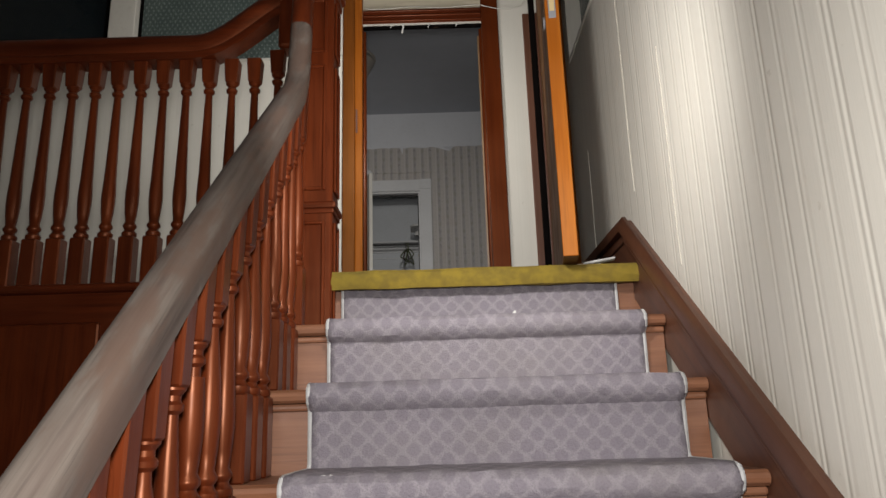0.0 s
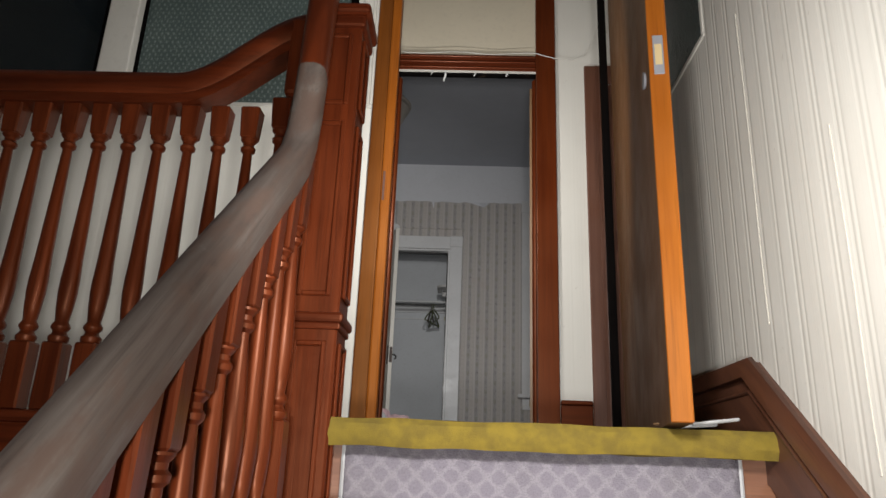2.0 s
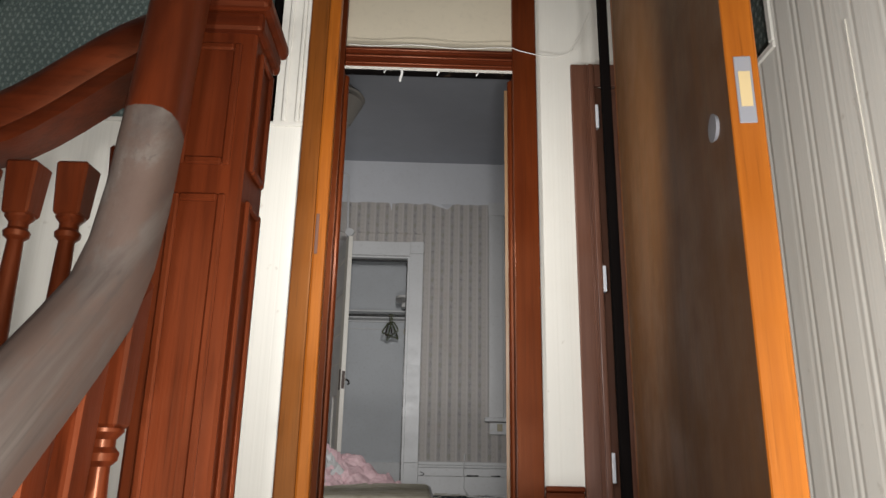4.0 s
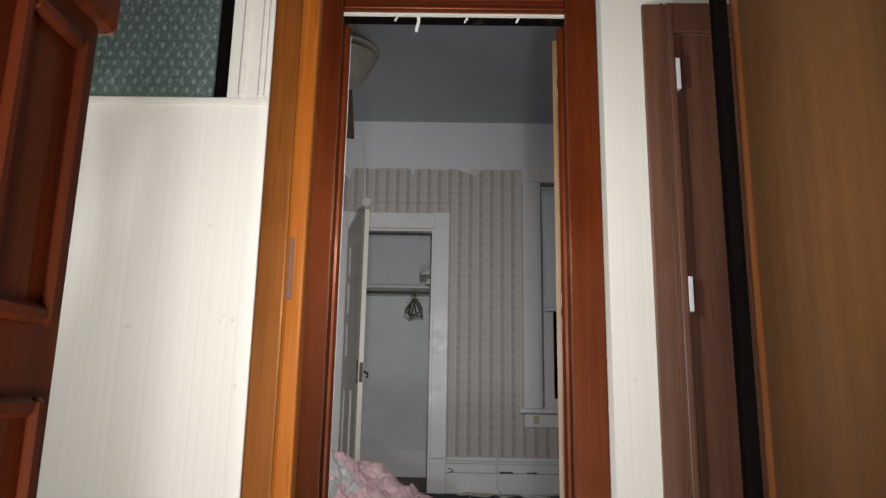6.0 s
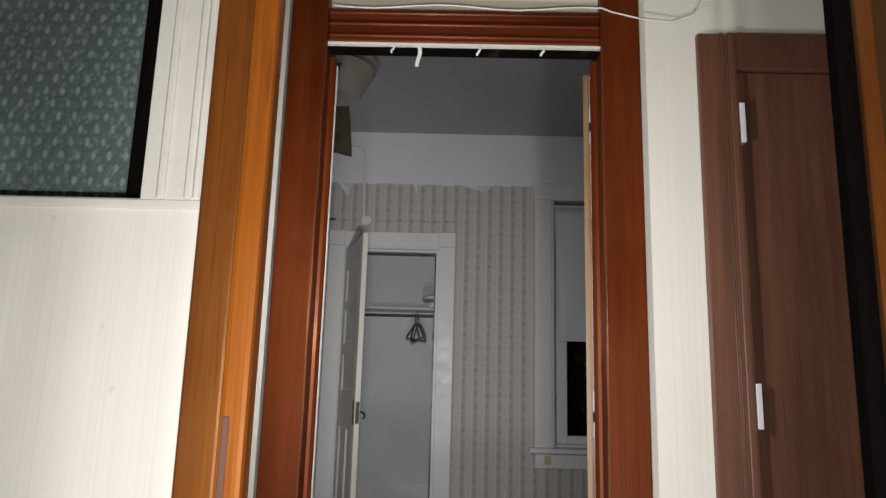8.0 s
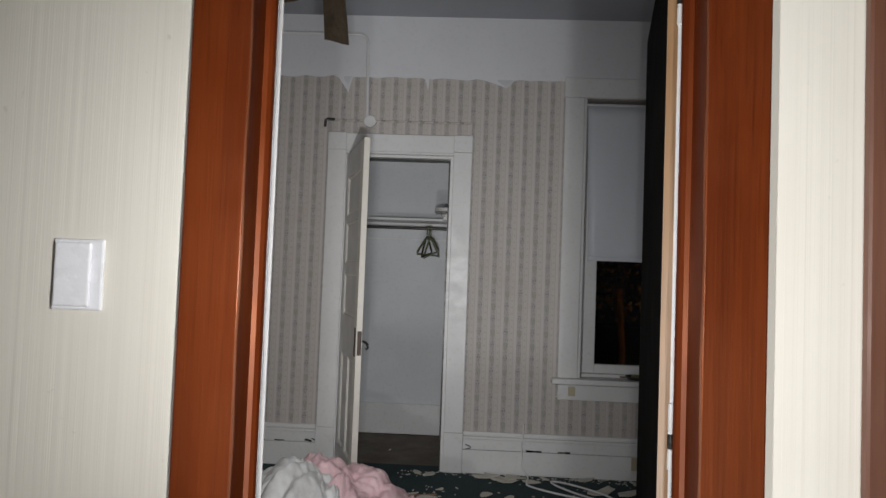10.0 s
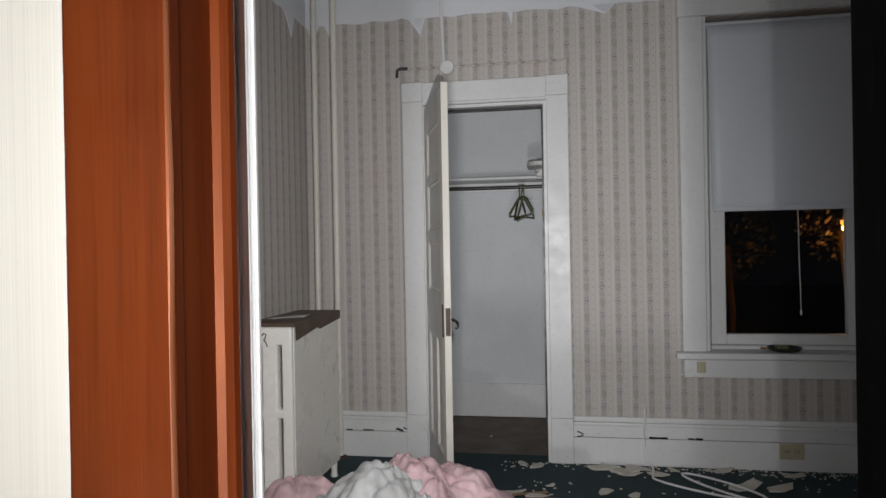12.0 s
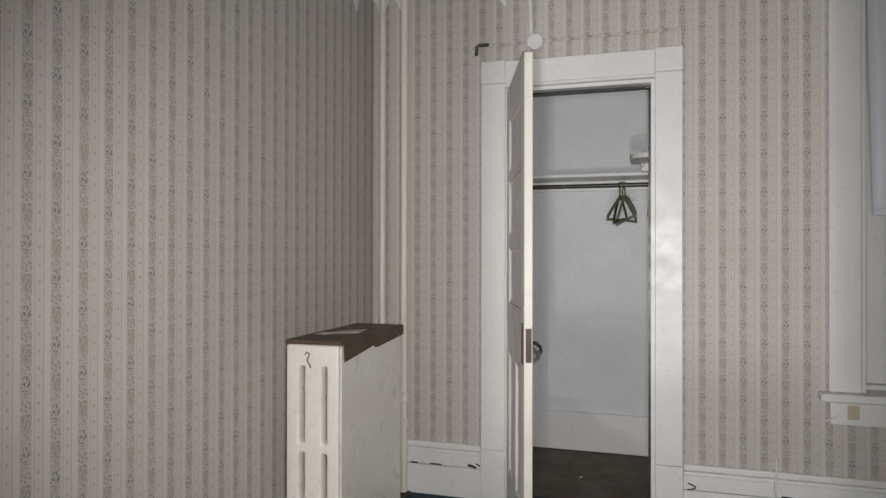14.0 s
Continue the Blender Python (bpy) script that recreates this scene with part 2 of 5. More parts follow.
def runner_carpet():
    m = Mat("lilac_lattice_carpet", 0.95)
    x, y, z = m.xyz()
    v = m.op("SUBTRACT", z, m.op("MULTIPLY", y, 0.4))
    a = m.op("ABSOLUTE", m.op("SINE", m.op("MULTIPLY", m.op("ADD", x, v), 62.0)))
    b = m.op("ABSOLUTE", m.op("SINE", m.op("MULTIPLY", m.op("SUBTRACT", x, v), 62.0)))
    lat = m.op("MULTIPLY", a, b)
    rag = m.noise(140, 3)
    line = m.band(m.op("ADD", lat, m.op("MULTIPLY", m.op("SUBTRACT", rag, 0.5), 0.7)), 0.05, 0.55, 1.0, 0.0)
    col = m.mix(m.op("MULTIPLY", line, 0.42), (0.255, 0.228, 0.262), (0.43, 0.395, 0.42))
    col = m.mix(m.band(m.noise(260, 2), 0.4, 0.7, 0, 0.45), col, (0.19, 0.168, 0.198))
    col = m.mix(m.band(m.noise(3, 5), 0.45, 0.8, 0, 0.45), col, (0.25, 0.225, 0.21))
    m.color(col)
    return m.bump(m.op("ADD", m.noise(300, 2), m.op("MULTIPLY", m.noise(90, 3), 0.8)), 0.6, 0.005).m


def fabric(name, c, c2, scale=40, rough=0.95):
    m = Mat(name, rough)
    col = m.mix(m.band(m.noise(scale, 4), 0.35, 0.7), c, c2)
    col = m.mix(m.band(m.noise(4, 5), 0.45, 0.75, 0, 0.4), col, dull(c2, 0.7))
    m.color(col)
    return m.bump(m.op("ADD", m.noise(350, 2), m.noise(scale, 4)), 0.4, 0.004).m


HALL_PAPER, SMOOTH_PAPER = hall_paper("ribbed_cream_wallpaper", 1.0), hall_paper("striped_cream_wallpaper", 0.16)
FLORAL = floral_paper("floral_striped_wallpaper", 7.822, 1.437)
FLORAL_SIDE = floral_paper("floral_striped_wallpaper_side", 4.089, 1.437)
RUNNER = runner_carpet()
GREEN_CARPET = fabric("dark_green_carpet", (0.016, 0.036, 0.042), (0.03, 0.055, 0.06), 60)
YELLOW_FOAM = fabric("mustard_foam", (0.25, 0.175, 0.020), (0.17, 0.118, 0.018), 25)
PINK = fabric("pink_blanket", (0.76, 0.54, 0.56), (0.66, 0.43, 0.46), 18)
WHITE_CLOTH = fabric("white_quilt", (0.60, 0.60, 0.60), (0.48, 0.47, 0.46), 16)


# ---- building blocks ----
def bm_box(bm, x0, x1, y0, y1, z0, z1, bevel=0.0, seg=2):
    r = bmesh.ops.create_cube(bm, size=1.0)
    vs = r["verts"]
    for v in vs:
        v.co = Vector(((x0 + x1) / 2 + v.co.x * (x1 - x0), (y0 + y1) / 2 + v.co.y * (y1 - y0), (z0 + z1) / 2 + v.co.z * (z1 - z0)))
    if bevel > 0:
        es = list({e for v in vs for e in v.link_edges})
        bmesh.ops.bevel(bm, geom=es, offset=bevel, segments=seg, affect="EDGES", profile=0.5)
    return bm


def box(x0, x1, y0, y1, z0, z1, bevel=0.0, seg=2):
    return bm_box(bmesh.new(), x0, x1, y0, y1, z0, z1, bevel, seg)


def lathe(profile, sides=14, x=0.0, y=0.0):
    """A turned piece: (radius, height) from the bottom up."""
    bm = bmesh.new()
    rings = []
    for r, z in profile:
        rings.append([bm.verts.new((x + r * math.cos(2 * math.pi * k / sides), y + r * math.sin(2 * math.pi * k / sides), z)) for k in range(sides)])
    for a, b in zip(rings, rings[1:]):
        for k in range(sides):
            bm.faces.new((a[k], a[(k + 1) % sides], b[(k + 1) % sides], b[k]))
    bm.faces.new(rings[0][::-1])
    bm.faces.new(rings[-1])
    return bm


def sweep(points, section, up=(0, 0, 1)):
    """A section (side, up) carried along a line of points."""
    bm = bmesh.new()
    pts = [Vector(p) for p in points]
    rings = []
    for k, p in enumerate(pts):
        d = (pts[min(k + 1, len(pts) - 1)] - pts[max(k - 1, 0)]).normalized()
        side = d.cross(Vector(up)).normalized()
        top = side.cross(d).normalized()
        rings.append([bm.verts.new(p + side * a + top * b) for a, b in section])
    n = len(section)
    for a, b in zip(rings, rings[1:]):
        for k in range(n):
            bm.faces.new((a[k], a[(k + 1) % n], b[(k + 1) % n], b[k]))
    bm.faces.new(rings[0][::-1])
    bm.faces.new(rings[-1])
    bmesh.ops.recalc_face_normals(bm, faces=bm.faces)
    return bm


def ring(radius, sides=10):
    return [(radius * math.cos(2 * math.pi * k / sides), radius * math.sin(2 * math.pi * k / sides)) for k in range(sides)]


def prism(outline, axis, lo, hi):
    """An outline of (u, v) carried along an axis from lo to hi."""
    bm = bmesh.new()

    def at(u, v, w):
        return {0: (w, u, v), 1: (u, w, v), 2: (u, v, w)}[axis]
    a = [bm.verts.new(at(u, v, lo)) for u, v in outline]
    b = [bm.verts.new(at(u, v, hi)) for u, v in outline]
    n = len(outline)
    for k in range(n):
        bm.faces.new((a[k], a[(k + 1) % n], b[(k + 1) % n], b[k]))
    bm.faces.new(a[::-1])
    bm.faces.new(b)
    bmesh.ops.recalc_face_normals(bm, faces=bm.faces)
    return bm


def mesh_of(name, bm, material, smooth=False):
    me = bpy.data.meshes.new(name)
    bm.to_mesh(me)
    bm.free()
    for m in (material if isinstance(material, (list, tuple)) else (material,)):
        me.materials.append(m)
    if smooth:
        me.shade_smooth()
        me.set_sharp_from_angle(angle=radians(38))
    return me


def world_of(ob):
    m = ob.matrix_basis.copy()
    return world_of(ob.parent) @ ob.matrix_parent_inverse @ m if ob.parent else m


def part(name, bm, material, parent, label="", smooth=False):
    """One mesh under a thing or a part, in world metres, or in the thing's own where it is marked local."""
    ob = new(name, mesh_of(name, bm, material, smooth))
    ob.parent = parent
    ob.matrix_parent_inverse = Matrix.Identity(4) if parent.get("local") else world_of(parent).inverted()
    if label:
        ob["label"] = label
    return ob


def thing(name, at, label, category, group=""):
    ob = new(name)
    ob.empty_display_size = 0.05
    ob.matrix_basis = Matrix.Translation(at)
    return tagged(ob, label, category, group)


def single(name, bm, material, label, category, group="", smooth=False):
    return tagged(new(name, mesh_of(name, bm, material, smooth)), label, category, group)


def setting(name, bm, material, label="", smooth=False):
    return tagged(new(name, mesh_of(name, bm, material, smooth)), label, kind="structure")


# ---- structure ----
RISE, RUN, TOP_Y = 0.186, 0.253, 2.38
ROOM_L, ROOM_R, FAR, CEIL = -1.33, 2.45, 7.52, 2.98
HALL_L, PART_Y, WALL2 = -2.6, 3.32, 4.076

# hall floor, room floor, closet floor, ceilings
setting("floor_hall", box(HALL_L, 2.6, 2.42, 4.2, -0.25, 0.0), BOARD, "dark worn hall floor boards")
setting("floor_room", box(ROOM_L - 0.1, ROOM_R + 0.1, 4.2, FAR + 0.12, -0.25, 0.0), GREEN_CARPET, "dark green carpet strewn with paint flakes")
setting("floor_closet", box(-1.0, 0.5, FAR + 0.12, 8.7, -0.25, -0.004), BOARD, "dark closet floor")
setting("floor_lower", box(HALL_L, 1.1, -3.2, 2.36, -2.7, -2.6), BOARD, "dark lower hall floor")
setting("ceiling_hall", box(HALL_L - 0.1, 2.7, -3.3, 4.2, CEIL + 0.002, CEIL + 0.15), CEILING)
setting("ceiling_room", box(ROOM_L - 0.1, ROOM_R + 0.1, 4.2, FAR + 0.12, CEIL, CEIL + 0.15), CEILING, "grey painted plaster ceiling")
setting("ceiling_closet", box(-1.0, 0.5, FAR + 0.12, 8.7, 2.5, 2.6), PLASTER)

# stair wall, with its high side window
RW = 0.92
bm = bmesh.new()
for y0, y1, z0, z1 in ((-3.2, 2.58, -2.6, CEIL), (2.58, 3.16, -0.25, 1.135), (2.58, 3.16, 2.25, CEIL), (3.16, 3.26, -0.25, CEIL)):
    bm_box(bm, RW, RW + 0.12, y0, y1, z0, z1)
setting("wall_stair", bm, HALL_PAPER, "cream ribbed wallpaper on the stair wall")
setting("wall_hall_left", box(HALL_L - 0.12, HALL_L, -3.2, 4.2, -2.6, CEIL), HALL_PAPER)
setting("wall_lower_back", box(HALL_L, 1.1, -3.3, -3.2, -2.6, CEIL), HALL_PAPER)
setting("wall_hall_right", box(2.5, 2.6, 3.26, 4.2, 0, CEIL), HALL_PAPER)
setting("wall_hall_behind", box(1.04, 2.5, 3.2, 3.3, 0, CEIL), HALL_PAPER)

# fire partition with the wired windows
WIN_Z = 1.298
bm = bmesh.new()
bm_box(bm, HALL_L, -0.146, PART_Y, PART_Y + 0.1, 0, WIN_Z)
bm_box(bm, HALL_L, -0.146, PART_Y, PART_Y + 0.1, 2.35, CEIL)
bm_box(bm, -0.146, RW, PART_Y, PART_Y + 0.1, 2.5, CEIL)
bm_box(bm, -0.235, -0.146, PART_Y + 0.001, PART_Y + 0.1, WIN_Z, 2.35)
setting("wall_partition", bm, SMOOTH_PAPER, "cream papered partition below wired windows")

# wall between hall and room
bm = bmesh.new()
bm_box(bm, ROOM_L - 1.4, -0.17, WALL2, 4.2, 0, CEIL)
bm_box(bm, 0.62, 0.93, WALL2, 4.2, 0, CEIL)
bm_box(bm, -0.17, 0.62, WALL2, 4.2, 2.55, CEIL)
bm_box(bm, 1.75, 2.6, WALL2, 4.2, 0, CEIL)
bm_box(bm, 0.93, 1.75, WALL2, 4.2, 1.9, CEIL)
setting("wall_hall_room", bm, SMOOTH_PAPER, "cream striped wallpaper beside the bedroom door")
setting("wall_room_left", box(ROOM_L - 0.1, ROOM_L, 4.207, FAR, 0, CEIL), FLORAL_SIDE, "faded floral striped wallpaper")
setting("wall_room_right", box(ROOM_R, ROOM_R + 0.1, 4.2, FAR, 0, CEIL), FLORAL)

# far wall: closet opening and window opening
CL0, CL1, CLT = -0.615, 0.095, 2.05
W0, W1, WB, WT = 0.94, 1.86, 0.62, 2.46
bm = bmesh.new()
for x0, x1, z0, z1 in ((ROOM_L - 0.1, CL0, 0, CEIL), (CL0, CL1, CLT, CEIL), (CL1, W0, 0, CEIL), (W0, W1, 0, WB), (W0, W1, WT, CEIL), (W1, ROOM_R + 0.1, 0, CEIL)):
    bm_box(bm, x0, x1, FAR, FAR + 0.12, z0, z1)
setting("wall_far", bm, FLORAL, "faded floral striped wallpaper torn along its top")
setting("wall_closet_left", box(-1.0, -0.9, FAR + 0.12, 8.55, 0, 2.5), CLOSET_WHITE, "white painted closet side wall")
setting("wall_closet_right", box(0.13, 0.23, FAR + 0.12, 8.55, 0, 2.5), CLOSET_WHITE, "white painted closet side wall")
setting("wall_closet_back", box(-1.0, 0.23, 8.55, 8.65, 0, 2.5), CLOSET_WHITE, "white painted closet back wall")

# frieze of bare plaster above the torn paper, with an uneven lower edge
def frieze(lo, hi, tears, seed):
    rnd = random.Random(seed)
    low = []
    u = lo
    while u < hi:
        low.append((u, 2.565 + rnd.uniform(-0.008, 0.008)))
        u += 0.06
    for c, w, d in tears:
        low = [p for p in low if not c - w < p[0] < c + w * 0.4]
        low += [(c - w, 2.56), (c, 2.56 - d), (c + w * 0.35, 2.565)]
    return [(lo, CEIL)] + sorted(low) + [(hi, 2.565), (hi, CEIL)]


setting("trim_frieze", prism(frieze(ROOM_L, ROOM_R, ((-1.27, 0.05, 0.12), (-1.16, 0.05, 0.09), (-0.62, 0.07, 0.10), (-0.09, 0.02, 0.07), (0.43, 0.14, 0.045)), 3), 1, FAR - 0.006, FAR - 0.001), PLASTER, "bare white plaster frieze above the torn wallpaper")
setting("trim_frieze_side", prism(frieze(4.21, FAR - 0.007, ((5.2, 0.1, 0.06), (6.3, 0.08, 0.1), (7.3, 0.1, 0.12)), 5), 0, ROOM_L + 0.001, ROOM_L + 0.006), PLASTER, "bare plaster strip above the side wallpaper")
for c, w, d in ((-1.27, 0.035, 0.10), (0.415, 0.06, 0.055), (-0.63, 0.03, 0.07)):
    bm = bmesh.new()
    a = [bm.verts.new(p) for p in ((c - w, FAR - 0.004, 2.57), (c + w, FAR - 0.004, 2.57), (c + w * 0.3, FAR - 0.03, 2.57 - d), (c - w * 0.2, FAR - 0.022, 2.57 - d * 0.7))]
    bm.faces.new(a)
    r = bmesh.ops.extrude_face_region(bm, geom=bm.faces[:])
    bmesh.ops.translate(bm, vec=(0, -0.0015, 0), verts=[v for v in r["geom"] if isinstance(v, bmesh.types.BMVert)])
    single("wallpaper_flap", bm, PLASTER, "torn curl of white backed wallpaper hanging off the wall", "wallpaper flap", "torn paper")

# ---- stairs ----
stairs = setting("stairs", box(-0.16, RW, TOP_Y + 0.03, TOP_Y + 0.045, -RISE, -0.04), TREAD_WOOD, "orange brown wooden stairs")
part("tread", box(-0.03, RW - 0.03, TOP_Y + 0.002, TOP_Y + 0.12, -0.032, -0.002, 0.01), TREAD_WOOD, stairs)
for k in range(1, 14):
    y, z = TOP_Y - RUN * k, -RISE * k
    nose = [(y + RUN + 0.03, z - 0.03), (y + 0.012, z - 0.03), (y + 0.003, z - 0.024), (y, z - 0.015), (y + 0.003, z - 0.006), (y + 0.012, z), (y + RUN + 0.03, z)]
    part("tread", prism(nose, 0, -0.165, RW - 0.022), TREAD_WOOD, stairs)
    part("cove", box(-0.155, RW - 0.022, y + 0.016, y + 0.032, z - 0.048, z - 0.031, 0.006), TREAD_WOOD, stairs)
    part("riser", box(-0.15, RW - 0.022, y + 0.03, y + 0.045, z - RISE, z - 0.0305), TREAD_WOOD, stairs)
    bracket = [(y + 0.05, z - 0.03), (y + RUN - 0.02, z - 0.03), (y + RUN - 0.05, z - 0.075), (y + 0.16, z - 0.085), (y + 0.09, z - 0.14), (y + 0.05, z - 0.15)]
    part("bracket", prism(bracket, 0, -0.176, -0.166), MAHOGANY_Y, stairs)
setting("stair_string", prism([(-1.0, -2.6), (-1.0, -2.52), (2.40, -0.03), (2.40, -0.5), (-0.4, -2.6)], 0, -0.166, -0.15), MAHOGANY_Y, "dark mahogany outer string of the stairs")

# runner: one carpet strip folded down the steps
line = [(TOP_Y + 0.02, -0.03)]
for k in range(1, 14):
    y, z = TOP_Y - RUN * k, -RISE * k
    line += [(y + RUN + 0.022, z + 0.02), (y + RUN + 0.012, z + 0.008), (y + RUN * 0.5, z + 0.009), (y + 0.016, z + 0.009), (y + 0.002, z + 0.006), (y - 0.009, z - 0.004), (y - 0.011, z - 0.018), (y - 0.004, z - 0.034), (y + 0.018, z - 0.048)]
bm = bmesh.new()
COLS = 40
rows = []
for j, (y, z) in enumerate(line):
    rows.append([bm.verts.new((-0.005 + 0.845 * i / COLS, y + 0.003 * noise.noise((i * 0.4, j * 0.7, 1.0)), z + 0.003 * noise.noise((i * 0.35, j * 0.9, 7.0)))) for i in range(COLS + 1)])
for a, b in zip(rows, rows[1:]):
    for i in range(COLS):
        bm.faces.new((a[i], a[i + 1], b[i + 1], b[i]))
runner = thing("stair_runner", (0.42, TOP_Y - 0.2, -RISE), "worn lilac grey stair carpet with a diamond lattice", "carpet")
body = part("carpet", bm, RUNNER, runner, smooth=True)
body.modifiers.new("thick", "SOLIDIFY").thickness = 0.006
for x in (-0.006, 0.8405):
    part("binding", sweep([(x, y - 0.003, z + 0.002) for y, z in line], ring(0.005, 6), (1, 0, 0)), WHITE_CLOTH, runner, "pale bound carpet edge")

# foam strip on the top nosing
bm = bmesh.new()
N = 44
sect = [(2.345, -0.052), (2.337, -0.03), (2.340, -0.006), (2.352, 0.006), (2.41, 0.009), (2.45, 0.006), (2.452, 0.001), (2.37, -0.001), (2.368, -0.05)]
rows = []
for i in range(N + 1):
    x = -0.052 + 0.958 * i / N
    w = [noise.noise((x * 9, 0.3, k * 0.5)) * 0.004 for k in range(len(sect))]
    rows.append([bm.verts.new((x, y + w[k], z + (w[k] if z < -0.02 or z > 0.003 else 0))) for k, (y, z) in enumerate(sect)])
for a, b in zip(rows, rows[1:]):
    for k in range(len(sect)):
        bm.faces.new((a[k], b[k], b[(k + 1) % len(sect)], a[(k + 1) % len(sect)]))
bm.faces.new(rows[0])
bm.faces.new(rows[-1][::-1])
bmesh.ops.recalc_face_normals(bm, faces=bm.faces)
single("stair_nosing_pad", bm, YELLOW_FOAM, "mustard yellow foam pad over the top stair edge", "nosing pad", smooth=True)
for x, y, w, t, rz in ((0.75, 2.43, 0.062, 0.008, 12), (0.80, 2.41, 0.05, 0.007, -8), (0.72, 2.46, 0.04, 0.006, 30)):
    bm = bmesh.new()
    bm_box(bm, -w, w, -0.016, 0.016, 0, t, 0.003, 1)
    for v in bm.verts:
        v.co.z += 0.006 * math.sin(v.co.x * 30)
        v.co.y += 0.01 * noise.noise((v.co.x * 40, w * 9, 0))
    ob = single("wood_splinter", bm, WHITE_CLOTH if w > 0.045 else TAN, "broken splinter of pale wood on the landing edge", "splinter", "splinters")
    ob.matrix_basis = pose(x, y, 0.014 + 0.01 * (w < 0.055), 0, 0, rz)
bm = bmesh.new()
bmesh.ops.create_cone(bm, segments=3, radius1=0.018, radius2=0.002, depth=0.02, cap_ends=True)
single("paint_flake", bm, WHITE, "white paint flake fallen on the stair carpet", "paint flake", "flakes").matrix_basis = pose(0.50, 2.20, -RISE + 0.022, 20, 10, 30)
rnd = random.Random(11)
flakes = bmesh.new()
for k in range(90):
    s = rnd.choice((1, 1, 2, 2, 3, 4))
    r = bmesh.ops.create_cube(flakes, size=1.0)
    m = pose(rnd.uniform(0.02, 0.83), TOP_Y - RUN * s + rnd.uniform(0.0, 0.2), -RISE * s + 0.0125, 0, 0, rnd.uniform(0, 180)) @ Matrix.Diagonal((rnd.uniform(0.003, 0.008), rnd.uniform(0.002, 0.005), 0.002, 1))
    for v in r["verts"]:
        v.co = m @ v.co
tagged(single("carpet_crumbs", flakes, WHITE, "tiny white paint crumbs scattered over the stair carpet", "crumbs"), kind="stuff")

# lifted seams in the stair wallpaper
for y, z0, z1 in ((2.365, 0.24, 1.05), (2.02, -0.08, 0.55), (2.95, 0.2, 0.62)):
    single("wallpaper_seam", sweep([(RW - 0.001, y + 0.002 * math.sin(k), z0 + (z1 - z0) * k / 8) for k in range(9)], [(-0.0028, -0.001), (0.0028, -0.001), (0.002, 0.003), (-0.001, 0.002)], (1, 0, 0)), WHITE_WARM, "lifted pale seam in the ribbed stair wallpaper", "wallpaper seam", "seams")

# skirt on the stair wall, with its capping
SK = 0.748
skirt = single("stair_skirt", prism([(-1.0, 0.165 - SK * 3.43), (2.43, 0.165), (3.24, 0.165), (3.24, 0.0), (2.40, -0.1), (-1.0, -2.6)], 0, RW - 0.02, RW - 0.001), SKIRT_WOOD, "dark brown wooden skirting rising along the stairs", "skirting")
cap = [(0.03, -0.03), (0.03, 0.006), (0.018, 0.018), (0.004, 0.02), (-0.004, 0.012), (-0.004, -0.03)]
part("capping", sweep([(RW - 0.02, -1.0, 0.158 - SK * 3.43), (RW - 0.02, 2.43, 0.158), (RW - 0.02, 3.22, 0.158)], [(-a * 0.7, b) for a, b in cap]), SKIRT_WOOD, skirt, "moulded dark capping", smooth=True)
part("panel_bead", sweep([(RW - 0.022, -1.0, 0.10 - SK * 3.43), (RW - 0.022, 2.45, 0.10), (RW - 0.022, 3.2, 0.10)], ring(0.006, 8)), SKIRT_WOOD, skirt, smooth=True)


# ---- balustrades ----
def turned(lo, hi, r=1.0):
    """The turned shaft of a baluster between its two square blocks."""
    h = hi - lo
    prof = [(0.020, 0), (0.023, 0.006), (0.023, 0.014), (0.017, 0.02), (0.015, 0.026), (0.021, 0.034), (0.021, 0.04), (0.015, 0.05), (0.0185, 0.08), (0.0215, 0.12), (0.0215, 0.15), (0.019, 0.2)]
    top = [(0.012, h - 0.055), (0.0115, h - 0.04), (0.018, h - 0.034), (0.019, h - 0.026), (0.014, h - 0.02), (0.014, h - 0.012), (0.021, h - 0.004), (0.021, h)]
    return [(a * r, lo + b) for a, b in prof + top]


def baluster(x, y, z0, z1, parent, base=0.155, head=0.085, slope=0.0, mat=None):
    mat = mat or MAHOGANY
    ob = part("baluster", lathe(turned(z0 + base, z1 - head), 12, x, y), mat, parent, smooth=True)
    w = 0.0245
    part("base_block", box(x - w, x + w, y - w, y + w, z0, z0 + base, 0.004, 1), mat, ob)
    bm = box(x - w, x + w, y - w, y + w, z1 - head, z1, 0.004, 1)
    for v in bm.verts:
        if v.co.z > z1 - head * 0.5:
            v.co.z += slope * (v.co.y - y)
        else:
            v.co.x = x + (v.co.x - x) * 0.82
            v.co.y = y + (v.co.y - y) * 0.82
    part("top_block", bm, mat, ob)
    return ob


GY = 2.42
guard = thing("guard_balustrade", (-1.3, GY, 0), "red mahogany guard balustrade with turned balusters along the landing", "balustrade")
for k in range(30):
    baluster(-0.235 - 0.077 * k, GY, 0.0, 0.772 if k else 0.80, guard)
rail_sect = [(-0.036, -0.052), (0.036, -0.052), (0.036, -0.03), (0.03, -0.022), (0.038, -0.004), (0.038, 0.018), (0.028, 0.04), (0.012, 0.05), (-0.012, 0.05), (-0.028, 0.04), (-0.038, 0.018), (-0.038, -0.004), (-0.03, -0.022), (-0.036, -0.03)]
pts = [(HALL_L, GY, 0.82)] + [(-1.4 + 0.2 * k, GY, 0.82) for k in range(5)]
for k in range(13):
    s = k / 12
    pts.append((-0.52 + 0.36 * s, GY, 0.82 + 0.19 * (s * s * (3 - 2 * s)) ** 1.1))
part("handrail", sweep(pts, rail_sect), MAHOGANY_X, guard, "polished moulded mahogany rail", smooth=True)
